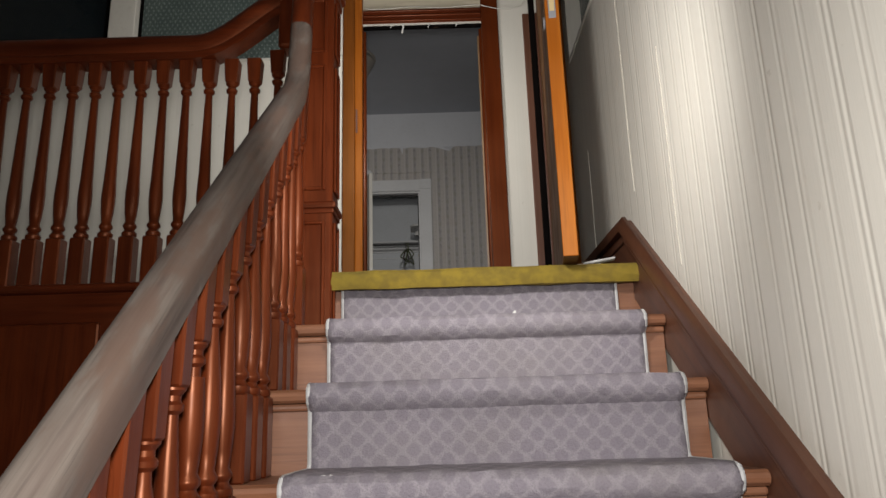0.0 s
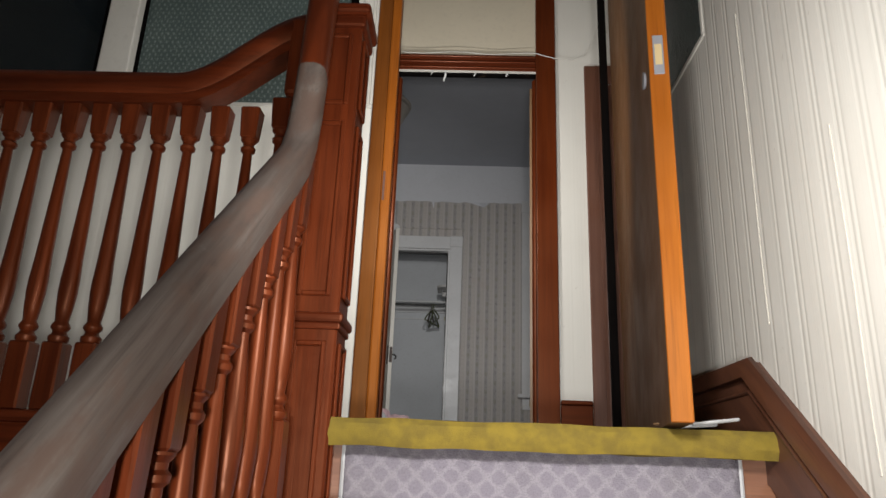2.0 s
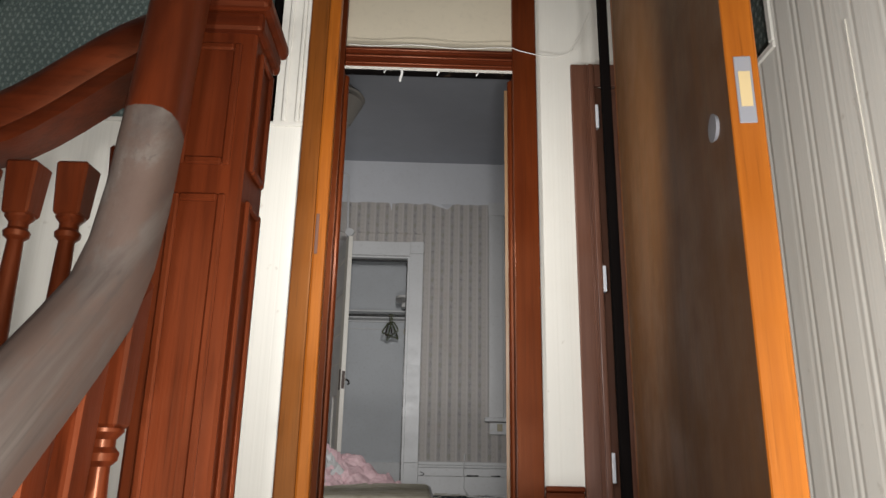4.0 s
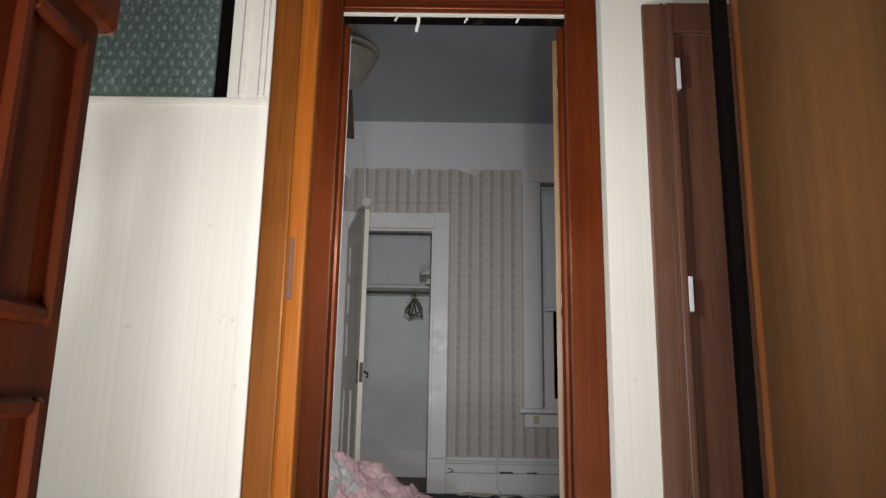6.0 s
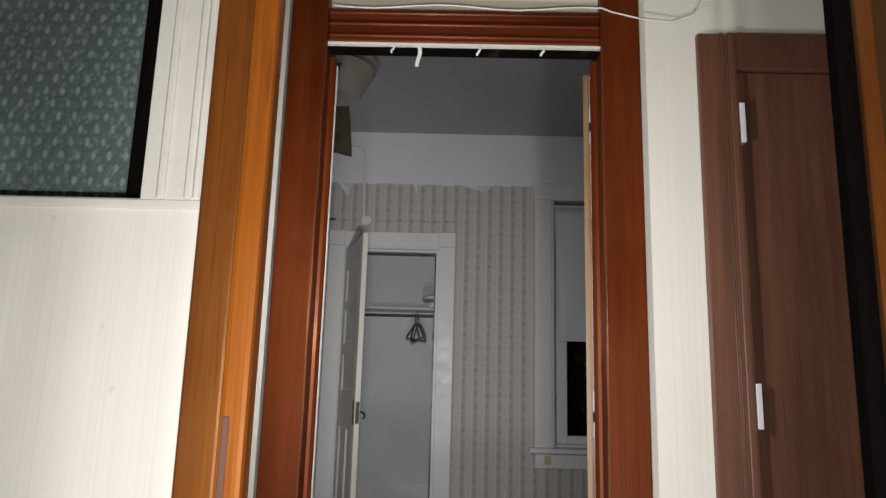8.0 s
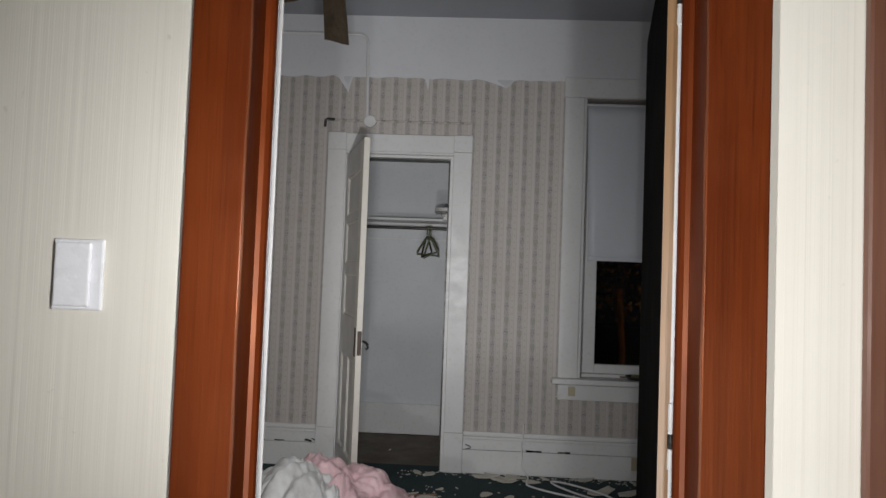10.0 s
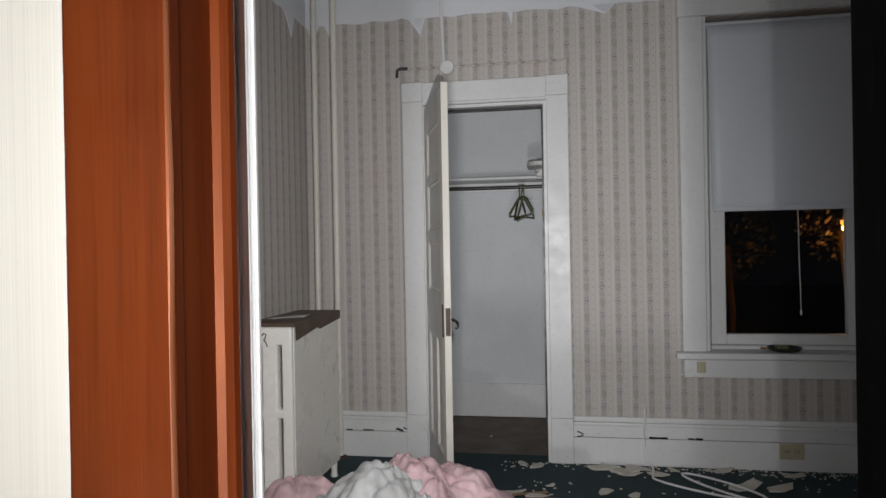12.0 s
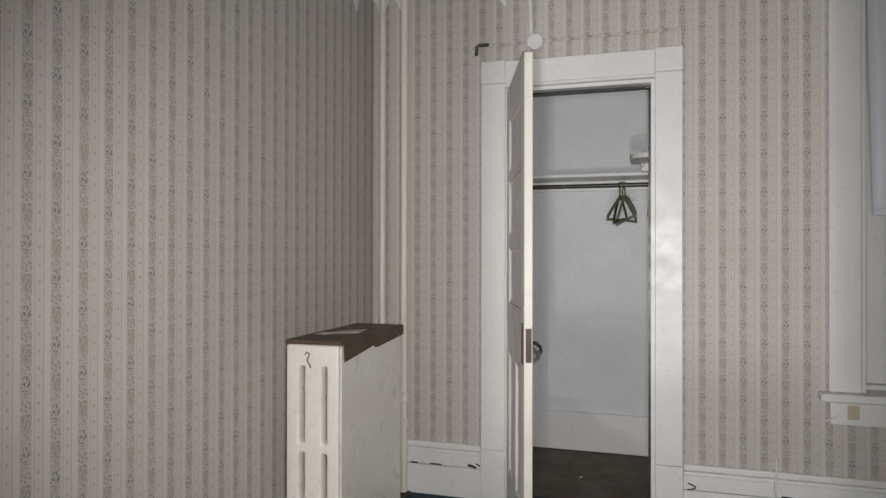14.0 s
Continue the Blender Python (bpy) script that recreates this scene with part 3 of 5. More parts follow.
part("gooseneck_end", box(-0.23, -0.135, GY - 0.04, GY + 0.04, 0.80, 1.03, 0.012), MAHOGANY, guard)
fascia = setting("landing_fascia", box(HALL_L, -0.17, 2.398, 2.419, -0.95, -0.001), MAHOGANY_X, "dark mahogany panelling below the landing")
part("nosing", box(HALL_L, -0.17, 2.372, 2.46, -0.028, 0.0005, 0.01), MAHOGANY_X, fascia)
for k in range(5):
    part("panel", box(-2.55 + 0.47 * k, -2.16 + 0.47 * k, 2.388, 2.3975, -0.85, -0.12, 0.008), MAHOGANY, fascia)
setting("wall_below_landing", box(HALL_L, -0.17, 2.42, 2.5, -2.6, -0.26), SKIRT_WOOD, "dark wall below the landing")


def rail_z(y):
    return 0.302 + 0.905 * (y - 1.9)


RX = -0.108
balus = thing("stair_balustrade", (RX, 1.4, -1.0), "red mahogany stair balustrade under a worn greyed handrail", "balustrade")
for k in range(1, 9):
    for j in range(3):
        y = TOP_Y - RUN * k + 0.05 + 0.084 * j
        top = rail_z(y) - 0.034
        if y < 2.22:
            baluster(RX, y, -RISE * k, top, balus, 0.17, 0.15, 0.9)
sect = [(-0.026, -0.042), (0.026, -0.042), (0.029, -0.026), (0.031, 0.0), (0.029, 0.018), (0.021, 0.03), (0.009, 0.035), (-0.009, 0.035), (-0.021, 0.03), (-0.029, 0.018), (-0.031, 0.0), (-0.029, -0.026)]
pts = [(RX, y, rail_z(y)) for y in (-0.2, 0.2, 0.6, 1.0, 1.4, 1.7, 1.9)]
pts += [(RX, 2.06, 0.447), (RX, 2.115, 0.50), (RX, 2.15, 0.565), (RX, 2.17, 0.64), (RX, 2.185, 0.74), (RX, 2.20, 0.86), (RX, 2.215, 0.97), (RX, 2.24, 1.05), (RX, 2.28, 1.10), (RX, 2.34, 1.115)]
part("handrail", sweep(pts[:12], sect, (0, -0.3, 1)), RAIL_WORN, balus, "greyed worn wooden handrail", smooth=True)
part("rail_neck", sweep(pts[11:], sect, (0, -0.3, 1)), MAHOGANY, balus, "red varnished neck of the handrail", smooth=True)

newel = thing("newel_post", (-0.09, 2.39, 0), "square panelled red mahogany newel post with a moulded cap", "newel post")
NX0, NX1, NY0, NY1 = -0.15, -0.032, 2.335, 2.455
part("post", box(NX0, NX1, NY0, NY1, -0.55, 0.99, 0.005, 1), MAHOGANY, newel)
part("band", box(NX0 - 0.012, NX1 + 0.012, NY0 - 0.012, NY1 + 0.012, 0.205, 0.228, 0.007), MAHOGANY_X, newel)
part("band", box(NX0 - 0.006, NX1 + 0.006, NY0 - 0.006, NY1 + 0.006, 0.19, 0.206, 0.004), MAHOGANY_X, newel)
part("cap", box(NX0 - 0.02, NX1 + 0.02, NY0 - 0.02, NY1 + 0.02, 1.0, 1.03, 0.01), MAHOGANY_X, newel)
part("cap", box(NX0 - 0.01, NX1 + 0.01, NY0 - 0.01, NY1 + 0.01, 0.965, 1.0, 0.008), MAHOGANY_X, newel)
part("cap", box(NX0 + 0.015, NX1 - 0.015, NY0 + 0.015, NY1 - 0.015, 1.03, 1.055, 0.012), MAHOGANY_X, newel)


def framed(x0, x1, z0, z1, plane, axis, out, parent, mat=MAHOGANY):
    """A raised moulding frame round a panel; out is the side it stands proud to."""
    for a0, a1, b0, b1 in ((x0, x0 + 0.012, z0, z1), (x1 - 0.012, x1, z0, z1), (x0 + 0.012, x1 - 0.012, z0, z0 + 0.012), (x0 + 0.012, x1 - 0.012, z1 - 0.012, z1)):
        p0, p1 = sorted((plane, plane + out * 0.008))
        bm = box(a0, a1, p0, p1, b0, b1, 0.003, 1) if axis == 1 else box(p0, p1, a0, a1, b0, b1, 0.003, 1)
        part("moulding", bm, mat, parent)


for z0, z1 in ((0.265, 0.70), (0.745, 0.945), (-0.2, 0.165)):
    framed(NX0 + 0.02, NX1 - 0.02, z0, z1, NY0, 1, -1, newel)
    framed(NY0 + 0.02, NY1 - 0.02, z0, z1, NX1, 0, 1, newel)

# ---- partition, its windows and the fire door ----
def wired_glass():
    m = Mat("wired_obscure_glass", 0.22)
    x, y, z = m.xyz()
    s = m.op("ADD", x, y)
    wall = m.join(s, 0.0, m.op("MULTIPLY", z, 0.85))
    cell = m.cells(105, wall)
    d1 = m.op("ABSOLUTE", m.op("SINE", m.op("MULTIPLY", m.op("ADD", s, m.op("MULTIPLY", z, 0.6)), 125.0)))
    d2 = m.op("ABSOLUTE", m.op("SINE", m.op("MULTIPLY", m.op("SUBTRACT", s, m.op("MULTIPLY", z, 0.6)), 125.0)))
    # wire: bright lattice dots, the glints on the glass put into its colour
    wire = m.band(m.op("MULTIPLY", d1, d2), 0.62, 0.92)
    col = m.mix(m.band(cell, 0.1, 0.5), (0.165, 0.205, 0.19), (0.10, 0.13, 0.12))
    col = m.mix(m.op("MULTIPLY", wire, 0.5), col, (0.32, 0.37, 0.34))
    m.color(m.mix(m.band(m.noise(3, 3), 0.4, 0.7, 0, 0.4), col, (0.06, 0.085, 0.08)))
    return m.bump(m.op("ADD", m.op("ADD", cell, m.op("MULTIPLY", wire, 0.3)), m.op("MULTIPLY", m.noise(200, 2), 0.2)), 0.45, 0.005).m


WIRED = wired_glass()
NIGHT = Mat("night_pane", 0.06).color((0.012, 0.017, 0.02)).m


def window_pane(name, x0, x1, z0, z1, y, mat, label):
    w = setting(name, box(x0, x1, y, y + 0.006, z0, z1), mat, label)
    # right stop is wide and black, in place of the dark jamb's reflection
    for a0, a1, b0, b1 in ((x0, x1, z0 - 0.004, z0 + 0.012), (x1 - 0.040, x1, z0 + 0.012, z1), (x0, x0 + 0.012, z0 + 0.012, z1)):
        part("stop", box(a0, a1, y - 0.02, y - 0.001, b0, b1, 0.003, 1), LEAF_AND_SHADOW_BLACK, w)
    return w


window_pane("window_1", -1.17, -0.235, WIN_Z, 2.35, PART_Y + 0.05, WIRED, "dark green wired obscure glass")
window_pane("window_2", HALL_L, -1.30, WIN_Z, 2.35, PART_Y + 0.05, NIGHT, "black night dark pane")
setting("trim_mullion", box(-1.30, -1.17, PART_Y - 0.012, PART_Y + 0.1, WIN_Z, 2.35, 0.006), WHITE_WARM, "cream painted window post")
post = setting("trim_window_post", box(-0.235, -0.144, PART_Y - 0.004, PART_Y + 0.002, WIN_Z, 2.35), WHITE_WARM, "cream fluted window trim")
for x in (-0.205, -0.165, -0.152):
    part("bead", box(x - 0.006, x + 0.006, PART_Y - 0.012, PART_Y - 0.0035, WIN_Z + 0.002, 2.35, 0.003, 1), WHITE_WARM, post)
setting("trim_sill", box(HALL_L, -0.144, PART_Y - 0.006, PART_Y + 0.045, WIN_Z - 0.012, WIN_Z + 0.003, 0.003, 1), WHITE_WARM, "thin cream window ledge")

jamb = setting("door_frame_1", box(-0.143, -0.086, PART_Y - 0.022, PART_Y + 0.012, 0, 2.5, 0.005), JAMB_OAK, "golden varnished oak door frame")
part("casing_bead", box(-0.086, -0.048, PART_Y - 0.032, PART_Y + 0.010, 0, 2.48, 0.008), OAK, jamb)
part("strike_plate", box(-0.080, -0.070, PART_Y - 0.0335, PART_Y - 0.031, 0.88, 1.0, 0.001, 1), BROWN_DOOR, jamb, "worn pale brown strike plate")
# black strip where the gap beside the fire door lies in shadow
setting("door_frame_2", box(0.770, 0.797, PART_Y - 0.02, PART_Y + 0.004, 0, 2.5), LEAF_AND_SHADOW_BLACK, "hinge jamb coloured black for its shadow")
setting("door_frame_3", box(0.82, 0.93, PART_Y - 0.05, PART_Y + 0.02, 0, 2.5), OAK, "golden oak side jamb")
BRASS = paint("worn_brass", (0.55, 0.42, 0.22), 0.35)
STEEL = paint("dull_steel", (0.24, 0.24, 0.26), 0.4)
d = thing("fire_door", (0.82, 3.255, 0), "plain brown veneered fire door with orange edges standing open", "door")
d["local"] = 1
d.matrix_basis = pose(0.822, 3.255, 0, 0, 0, -7.9)
leaf = part("leaf", box(-0.022, 0.022, -1.0, 0, 0.012, 2.08), FIRE_DOOR, d)
edge = part("edge_strip", box(-0.0225, 0.0225, -1.006, -1.0, 0.012, 2.08, 0.002, 1), OAK, d, "orange oak edge strip")
part("latch_plate", box(-0.012, 0.012, -1.0085, -1.0055, 0.80, 0.905, 0.001, 1), STEEL, d, "bare steel latch plate")
part("latch_hole", box(-0.008, 0.008, -1.0095, -1.008, 0.825, 0.88), BRASS, d, "worn brass latch")
bm = bmesh.new()
bmesh.ops.create_cone(bm, segments=20, radius1=0.022, radius2=0.019, depth=0.006, cap_ends=True, matrix=pose(-0.025, -0.93, 0.83, 0, 90, 0))
part("rose", bm, STEEL, d, "bare steel knob rose", smooth=True)
# side window in the stair wall
w = setting("window_3", box(RW + 0.07, RW + 0.076, 2.58, 3.16, 1.135, 2.25), WIRED, "dark wired glass side window")
part("sill", box(RW - 0.004, RW + 0.118, 2.58, 3.16, 1.135, 1.152, 0.003, 1), WHITE_WARM, w)
part("stile", box(RW - 0.004, RW + 0.07, 2.581, 2.60, 1.152, 2.249, 0.003, 1), WHITE_WARM, w)
part("frame", box(RW + 0.02, RW + 0.06, 2.60, 2.625, 1.152, 2.249, 0.003, 1), BROWN_DOOR, w)

# ---- bedroom door frame ----
def casing(name, x0, x1, y, z0, z1, mat, label, inner, bead=0.022):
    """A flat casing board with a bead along its inner edge."""
    c = setting(name, box(x0, x1, y - 0.022, y - 0.001, z0, z1, 0.004, 1), mat, label)
    xb = x1 - bead if inner > 0 else x0
    part("bead", box(xb, xb + bead, y - 0.026, y - 0.0215, z0, z1, 0.005), mat, c)
    xc = x1 - bead - 0.018 if inner > 0 else x0 + bead + 0.006
    part("quirk", box(xc, xc + 0.010, y - 0.0245, y - 0.0215, z0, z1, 0.003, 1), mat, c)
    return c


def board_casing(name, x0, x1, inner):
    """A flat varnished board whose inner corner is worn pale."""
    c = setting(name, box(x0, x1, WALL2 - 0.022, WALL2 - 0.001, 0, 2.62, 0.004, 2), CASING_RED, "glossy red mahogany door casing")
    x = x1 if inner > 0 else x0
    part("worn_corner", sweep([(x + 0.0012 * math.sin(k * 1.7) - 0.001 * inner, WALL2 - 0.0205, 0.02 + 0.08 * k) for k in range(25)], ring(0.0020, 6), (0, 1, 0)), WORN_EDGE, c, "corner worn pale brown", smooth=True)
    return c


def stop_bead(x, out, parent):
    """A rounded door stop on a jamb face."""
    outline = [(0, 4.128), (0.008, 4.130), (0.014, 4.136), (0.016, 4.143), (0.014, 4.150), (0.008, 4.156), (0, 4.158)]
    part("stop", prism([(x + out * a, b) for a, b in outline], 2, 0, 1.93), CASING_RED, parent, smooth=False)


WORN_EDGE = wood("worn_pale_edge", (0.085, 0.022, 0.007), (0.16, 0.052, 0.018), 0.4, coat=0.05)
board_casing("door_frame_4", -0.233, -0.134, 1)
board_casing("door_frame_5", 0.592, 0.694, -1)
jl = setting("door_frame_6", box(-0.172, -0.136, WALL2 - 0.001, 4.2, 0, 2.55), CASING_RED, "red mahogany jamb")
stop_bead(-0.136, 1, jl)
jr = setting("door_frame_7", box(0.594, 0.622, WALL2 - 0.001, 4.2, 0, 2.55), CASING_RED, "red mahogany jamb")
stop_bead(0.594, -1, jr)
bar = setting("transom_bar", box(-0.1355, 0.5935, WALL2 - 0.006, 4.125, 1.945, 2.035, 0.006), MAHOGANY_X, "red mahogany transom bar")
# the shadow under the bar is put into the soffit's colour
part("soffit", box(-0.1355, 0.5935, WALL2 + 0.006, 4.118, 1.930, 1.9445), LEAF_AND_SHADOW_BLACK, bar, "soffit coloured black for its shadow")
for z0, z1, p in ((1.958, 1.968, 0.008), (1.99, 2.0, 0.012), (2.02, 2.034, 0.016)):
    part("moulding", box(-0.133, 0.591, WALL2 - 0.006 - p, WALL2 - 0.005, z0, z1, 0.003, 1), MAHOGANY_X, bar)
part("paint_strip", box(-0.1355, 0.5935, WALL2 - 0.0075, WALL2 + 0.004, 1.937, 1.9445), WHITE_WARM, bar, "chipped white painted underside")
setting("transom_panel", box(-0.1355, 0.5935, WALL2 + 0.02, WALL2 + 0.04, 2.036, 2.6), CREAM, "cream board filling the transom")
for x, s, r in ((0.11, 0.055, 0.005), (0.27, 0.02, 0.003), (0.44, 0.018, 0.003), (0.04, 0.016, 0.003)):
    pts = [(x + 0.004 * math.sin(k), 4.065 + 0.003 * k, 1.937 - s * k / 5) for k in range(6)]
    single("paint_curl", sweep(pts, [(-r, -0.001), (r, -0.001), (r * 0.7, 0.0015), (-r * 0.8, 0.001)], (0, 1, 0)), GREY_AND_SHADED_WHITE, "curl of white paint hanging from the door head", "paint curl", "paint curls")
pts = [(-0.12 + 0.055 * k, WALL2 - 0.026, 2.04 - 0.006 * math.sin(k * 0.9)) for k in range(14)]
pts += [(0.62, WALL2 - 0.028, 2.033), (0.70, WALL2 - 0.026, 2.015), (0.78, WALL2 - 0.02, 2.012), (0.84, WALL2 - 0.03, 2.03), (0.88, WALL2 - 0.06, 2.10), (0.92, WALL2 - 0.08, 2.2)]
single("bell_wire", sweep(pts, ring(0.0022, 6)), WHITE_WARM, "thin pale wire looping over the door head", "wire", smooth=True)
for x0, x1 in ((-1.4, -0.236), (0.697, 0.842)):
    b = setting("baseboard", box(x0, x1, WALL2 - 0.018, WALL2 - 0.001, 0, 0.215, 0.003, 1), MAHOGANY_X, "red brown baseboard")
    part("cap", box(x0, x1, WALL2 - 0.026, WALL2 - 0.001, 0.215, 0.236, 0.006), MAHOGANY_X, b)
sw = thing("light_switch", (-0.405, WALL2, 1.23), "blank white plastic switch plate on cream wallpaper", "switch plate")
part("plate", box(-0.45, -0.365, WALL2 - 0.008, WALL2 - 0.0005, 1.176, 1.292, 0.0035), PLATE, sw)
part("cover", box(-0.444, -0.384, WALL2 - 0.014, WALL2 - 0.0075, 1.182, 1.286, 0.003), PLATE, sw)

# closed side door in the same wall
casing("door_frame_8", 0.845, 0.942, WALL2, 0, 1.98, BROWN_DOOR, "brown stained door casing", 1)
setting("door_frame_9", box(0.944, 1.85, WALL2 - 0.022, WALL2 - 0.001, 1.88, 1.985, 0.004, 1), BROWN_DOOR, "brown stained door head")
sd = setting("door_1", box(0.943, 1.75, WALL2 - 0.0005, WALL2 + 0.035, 0.01, 1.879), BROWN_DOOR, "closed brown stained door")
for z in (1.678, 0.967, 0.25):
    part("hinge", box(0.943, 0.956, WALL2 - 0.030, WALL2 - 0.001, z, z + 0.106, 0.001, 1), PLATE, sd, "pale painted hinge")

# bedroom door, open into the room
d = thing("bedroom_door", (0.585, 4.215, 0), "near black bedroom door standing open into the room", "door")
d["local"] = 1
d.matrix_basis = pose(0.585, 4.212, 0, 0, 0, -10.8)
part("leaf", box(-0.012, 0.022, 0.006, 0.71, 0.012, 1.93), LEAF_AND_SHADOW_BLACK, d)
part("edge_strip", box(-0.0125, 0.006, 0.001, 0.006, 0.012, 1.93), TAN, d, "tan bare wood door edge")
part("paint_edge", box(0.006, 0.018, 0.0, 0.006, 0.012, 1.93), WHITE, d, "white painted door edge")
for z in (0.28, 0.93, 1.72):
    h = part("hinge", lathe([(0.0052, z), (0.0052, z + 0.03), (0.0042, z + 0.031), (0.0042, z + 0.034), (0.0052, z + 0.035), (0.0052, z + 0.065), (0.0042, z + 0.066), (0.0052, z + 0.07), (0.0052, z + 0.105), (0.004, z + 0.115)], 10, 0.008, -0.006), WHITE, d, "white painted hinge worn to metal", smooth=True)
    part("worn_patch", lathe([(0.0055, z + 0.036), (0.0057, z + 0.05), (0.0055, z + 0.062)], 10, 0.008, -0.006), BLACK, d, "bare dark metal patch", smooth=True)
rc = setting("door_frame_10", box(-0.25, -0.137, 4.201, 4.213, 0, 2.62, 0.004, 1), WHITE, "white painted bedroom side casing")
part("edge", box(-0.1365, -0.128, 4.2015, 4.212, 0, 1.94, 0.003, 1), WHITE, rc)
part("board", box(0.623, 0.74, 4.201, 4.222, 0, 2.62, 0.004, 1), WHITE, rc)

# ---- room: closet frame and door ----
fr = setting("closet_frame", box(CL0 - 0.122, CL0, FAR - 0.022, FAR - 0.0065, 0.255, 2.075, 0.003, 1), WHITE, "white glossy closet door casing")
part("casing", box(CL1, CL1 + 0.122, FAR - 0.022, FAR - 0.001, 0.255, 2.075, 0.003, 1), WHITE, fr)
part("head", box(CL0, CL1, FAR - 0.020, FAR - 0.001, CLT + 0.006, 2.185, 0.003, 1), WHITE, fr)
part("head_cap", box(CL0 - 0.002, CL1 + 0.002, FAR - 0.026, FAR - 0.001, CLT + 0.002, CLT + 0.02, 0.004, 1), WHITE, fr)
for x0, x1 in ((CL0 - 0.124, CL0 - 0.0), (CL1, CL1 + 0.124)):
    part("corner_block", box(x0, x1, FAR - 0.025, FAR - 0.001, 2.076, 2.19, 0.004, 1), WHITE, fr)
    part("plinth", box(x0, x1, FAR - 0.026, FAR - 0.001, 0, 0.254, 0.003, 1), WHITE, fr)
for x0, x1 in ((CL0 + 0.0005, CL0 + 0.018), (CL1 - 0.018, CL1 - 0.0005)):
    part("jamb", box(x0, x1, FAR - 0.01, FAR + 0.125, 0, CLT - 0.001), WHITE, fr)
part("jamb", box(CL0 + 0.018, CL1 - 0.018, FAR - 0.01, FAR + 0.125, CLT - 0.018, CLT - 0.001), WHITE, fr)
# these two stops are black to draw the shadow gap inside the jamb
part("stop", box(CL1 - 0.03, CL1 - 0.018, FAR + 0.04, FAR + 0.09, 0, CLT - 0.02), BLACK, fr, "black strip for the shadow gap in the jamb")
part("stop", box(CL0 + 0.03, CL1 - 0.03, FAR + 0.04, FAR + 0.09, CLT - 0.03, CLT - 0.019), BLACK, fr, "black strip for the shadow gap in the jamb")

cd = thing("closet_door", (CL0 + 0.01, FAR - 0.012, 0), "white five panel closet door standing ajar into the room", "door")
cd["local"] = 1
cd.matrix_basis = pose(CL0 + 0.008, FAR - 0.016, 0, 0, 0, 18.0)
LW, TH = 0.695, 0.034
# face greyer than the free stile: its shading is put into the colour
part("stile", box(0, TH, -0.105, -0.002, 0.012, 2.03, 0.002, 1), GREY_AND_SHADED_WHITE, cd)
free = part("stile", box(0, TH, -LW, -LW + 0.105, 0.012, 2.03, 0.002, 1), WHITE_WARM, cd)
for z0, z1 in ((0.012, 0.19), (0.755, 1.0), (1.255, 1.325), (1.575, 1.625), (1.87, 2.03)):
    part("rail", box(0.0005, TH - 0.0005, -LW + 0.105, -0.105, z0, z1, 0.001, 1), GREY_AND_SHADED_WHITE, cd)
part("mullion", box(0.0005, TH - 0.0005, -0.39, -0.305, 0.19, 0.755, 0.001, 1), GREY_AND_SHADED_WHITE, cd)
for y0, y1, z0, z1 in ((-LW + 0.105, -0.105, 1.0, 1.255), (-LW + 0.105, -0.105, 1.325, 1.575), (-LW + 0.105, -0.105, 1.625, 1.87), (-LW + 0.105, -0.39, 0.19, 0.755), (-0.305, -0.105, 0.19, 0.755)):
    part("panel", box(0.010, TH - 0.010, y0, y1, z0, z1), GREY_AND_SHADED_WHITE, cd)
    for a0, a1, b0, b1 in ((y0, y0 + 0.014, z0, z1), (y1 - 0.014, y1, z0, z1), (y0 + 0.014, y1 - 0.014, z0, z0 + 0.014), (y0 + 0.014, y1 - 0.014, z1 - 0.014, z1)):
        part("moulding", box(0.004, TH - 0.004, a0, a1, b0, b1, 0.004, 1), WHITE_WARM, cd)
RUST = paint("rusted_iron", (0.045, 0.022, 0.014), 0.5)
part("lock_plate", box(0.006, TH - 0.004, -LW - 0.002, -LW + 0.002, 0.80, 0.935), RUST, cd, "rusted dark lock plate")
part("escutcheon", box(-0.004, 0.001, -LW + 0.02, -LW + 0.06, 0.79, 0.95, 0.001, 1), RUST, cd, "rusted escutcheon")
part("escutcheon", box(TH - 0.001, TH + 0.004, -LW + 0.02, -LW + 0.06, 0.79, 0.95, 0.001, 1), RUST, cd, "rusted escutcheon")
part("knob", sweep([(TH + 0.003, -LW + 0.04, 0.875), (TH + 0.020, -LW + 0.035, 0.872), (TH + 0.034, -LW + 0.02, 0.860), (TH + 0.034, -LW + 0.012, 0.842), (TH + 0.022, -LW + 0.015, 0.832)], ring(0.0075, 8)), BLACK, cd, "bent dark metal handle", smooth=True)
for z in (0.22, 1.02, 1.72):
    part("hinge", lathe([(0.008, z), (0.008, z + 0.09)], 10, -0.008, -0.002), WHITE, cd, smooth=True)

# inside the closet
setting("baseboard_closet", box(-0.9, 0.13, 8.53, 8.549, 0, 0.24, 0.004, 1), WHITE, "white closet baseboard")
cs = thing("closet_shelf", (-0.38, 8.4, 1.65), "white closet shelf on a cleat", "shelf")
part("board", box(-0.899, 0.129, 8.28, 8.549, 1.682, 1.702, 0.003, 1), WHITE, cs)
part("cleat", box(-0.899, 0.129, 8.525, 8.549, 1.62, 1.681, 0.003, 1), WHITE, cs)
part("peg_rail", box(-0.899, 0.129, 8.541, 8.549, 1.545, 1.556, 0.002, 1), WHITE, cs)
for x in (-0.62, -0.28, -0.06):
    part("peg", lathe([(0.004, 0.0), (0.006, 0.012)], 8, 0, 0), WHITE, cs).matrix_basis = pose(x, 8.53, 1.535, 0, 0, 0)
rod = thing("clothes_rod", (-0.38, 8.11, 1.61), "dark metal clothes rod across the closet", "clothes rod")
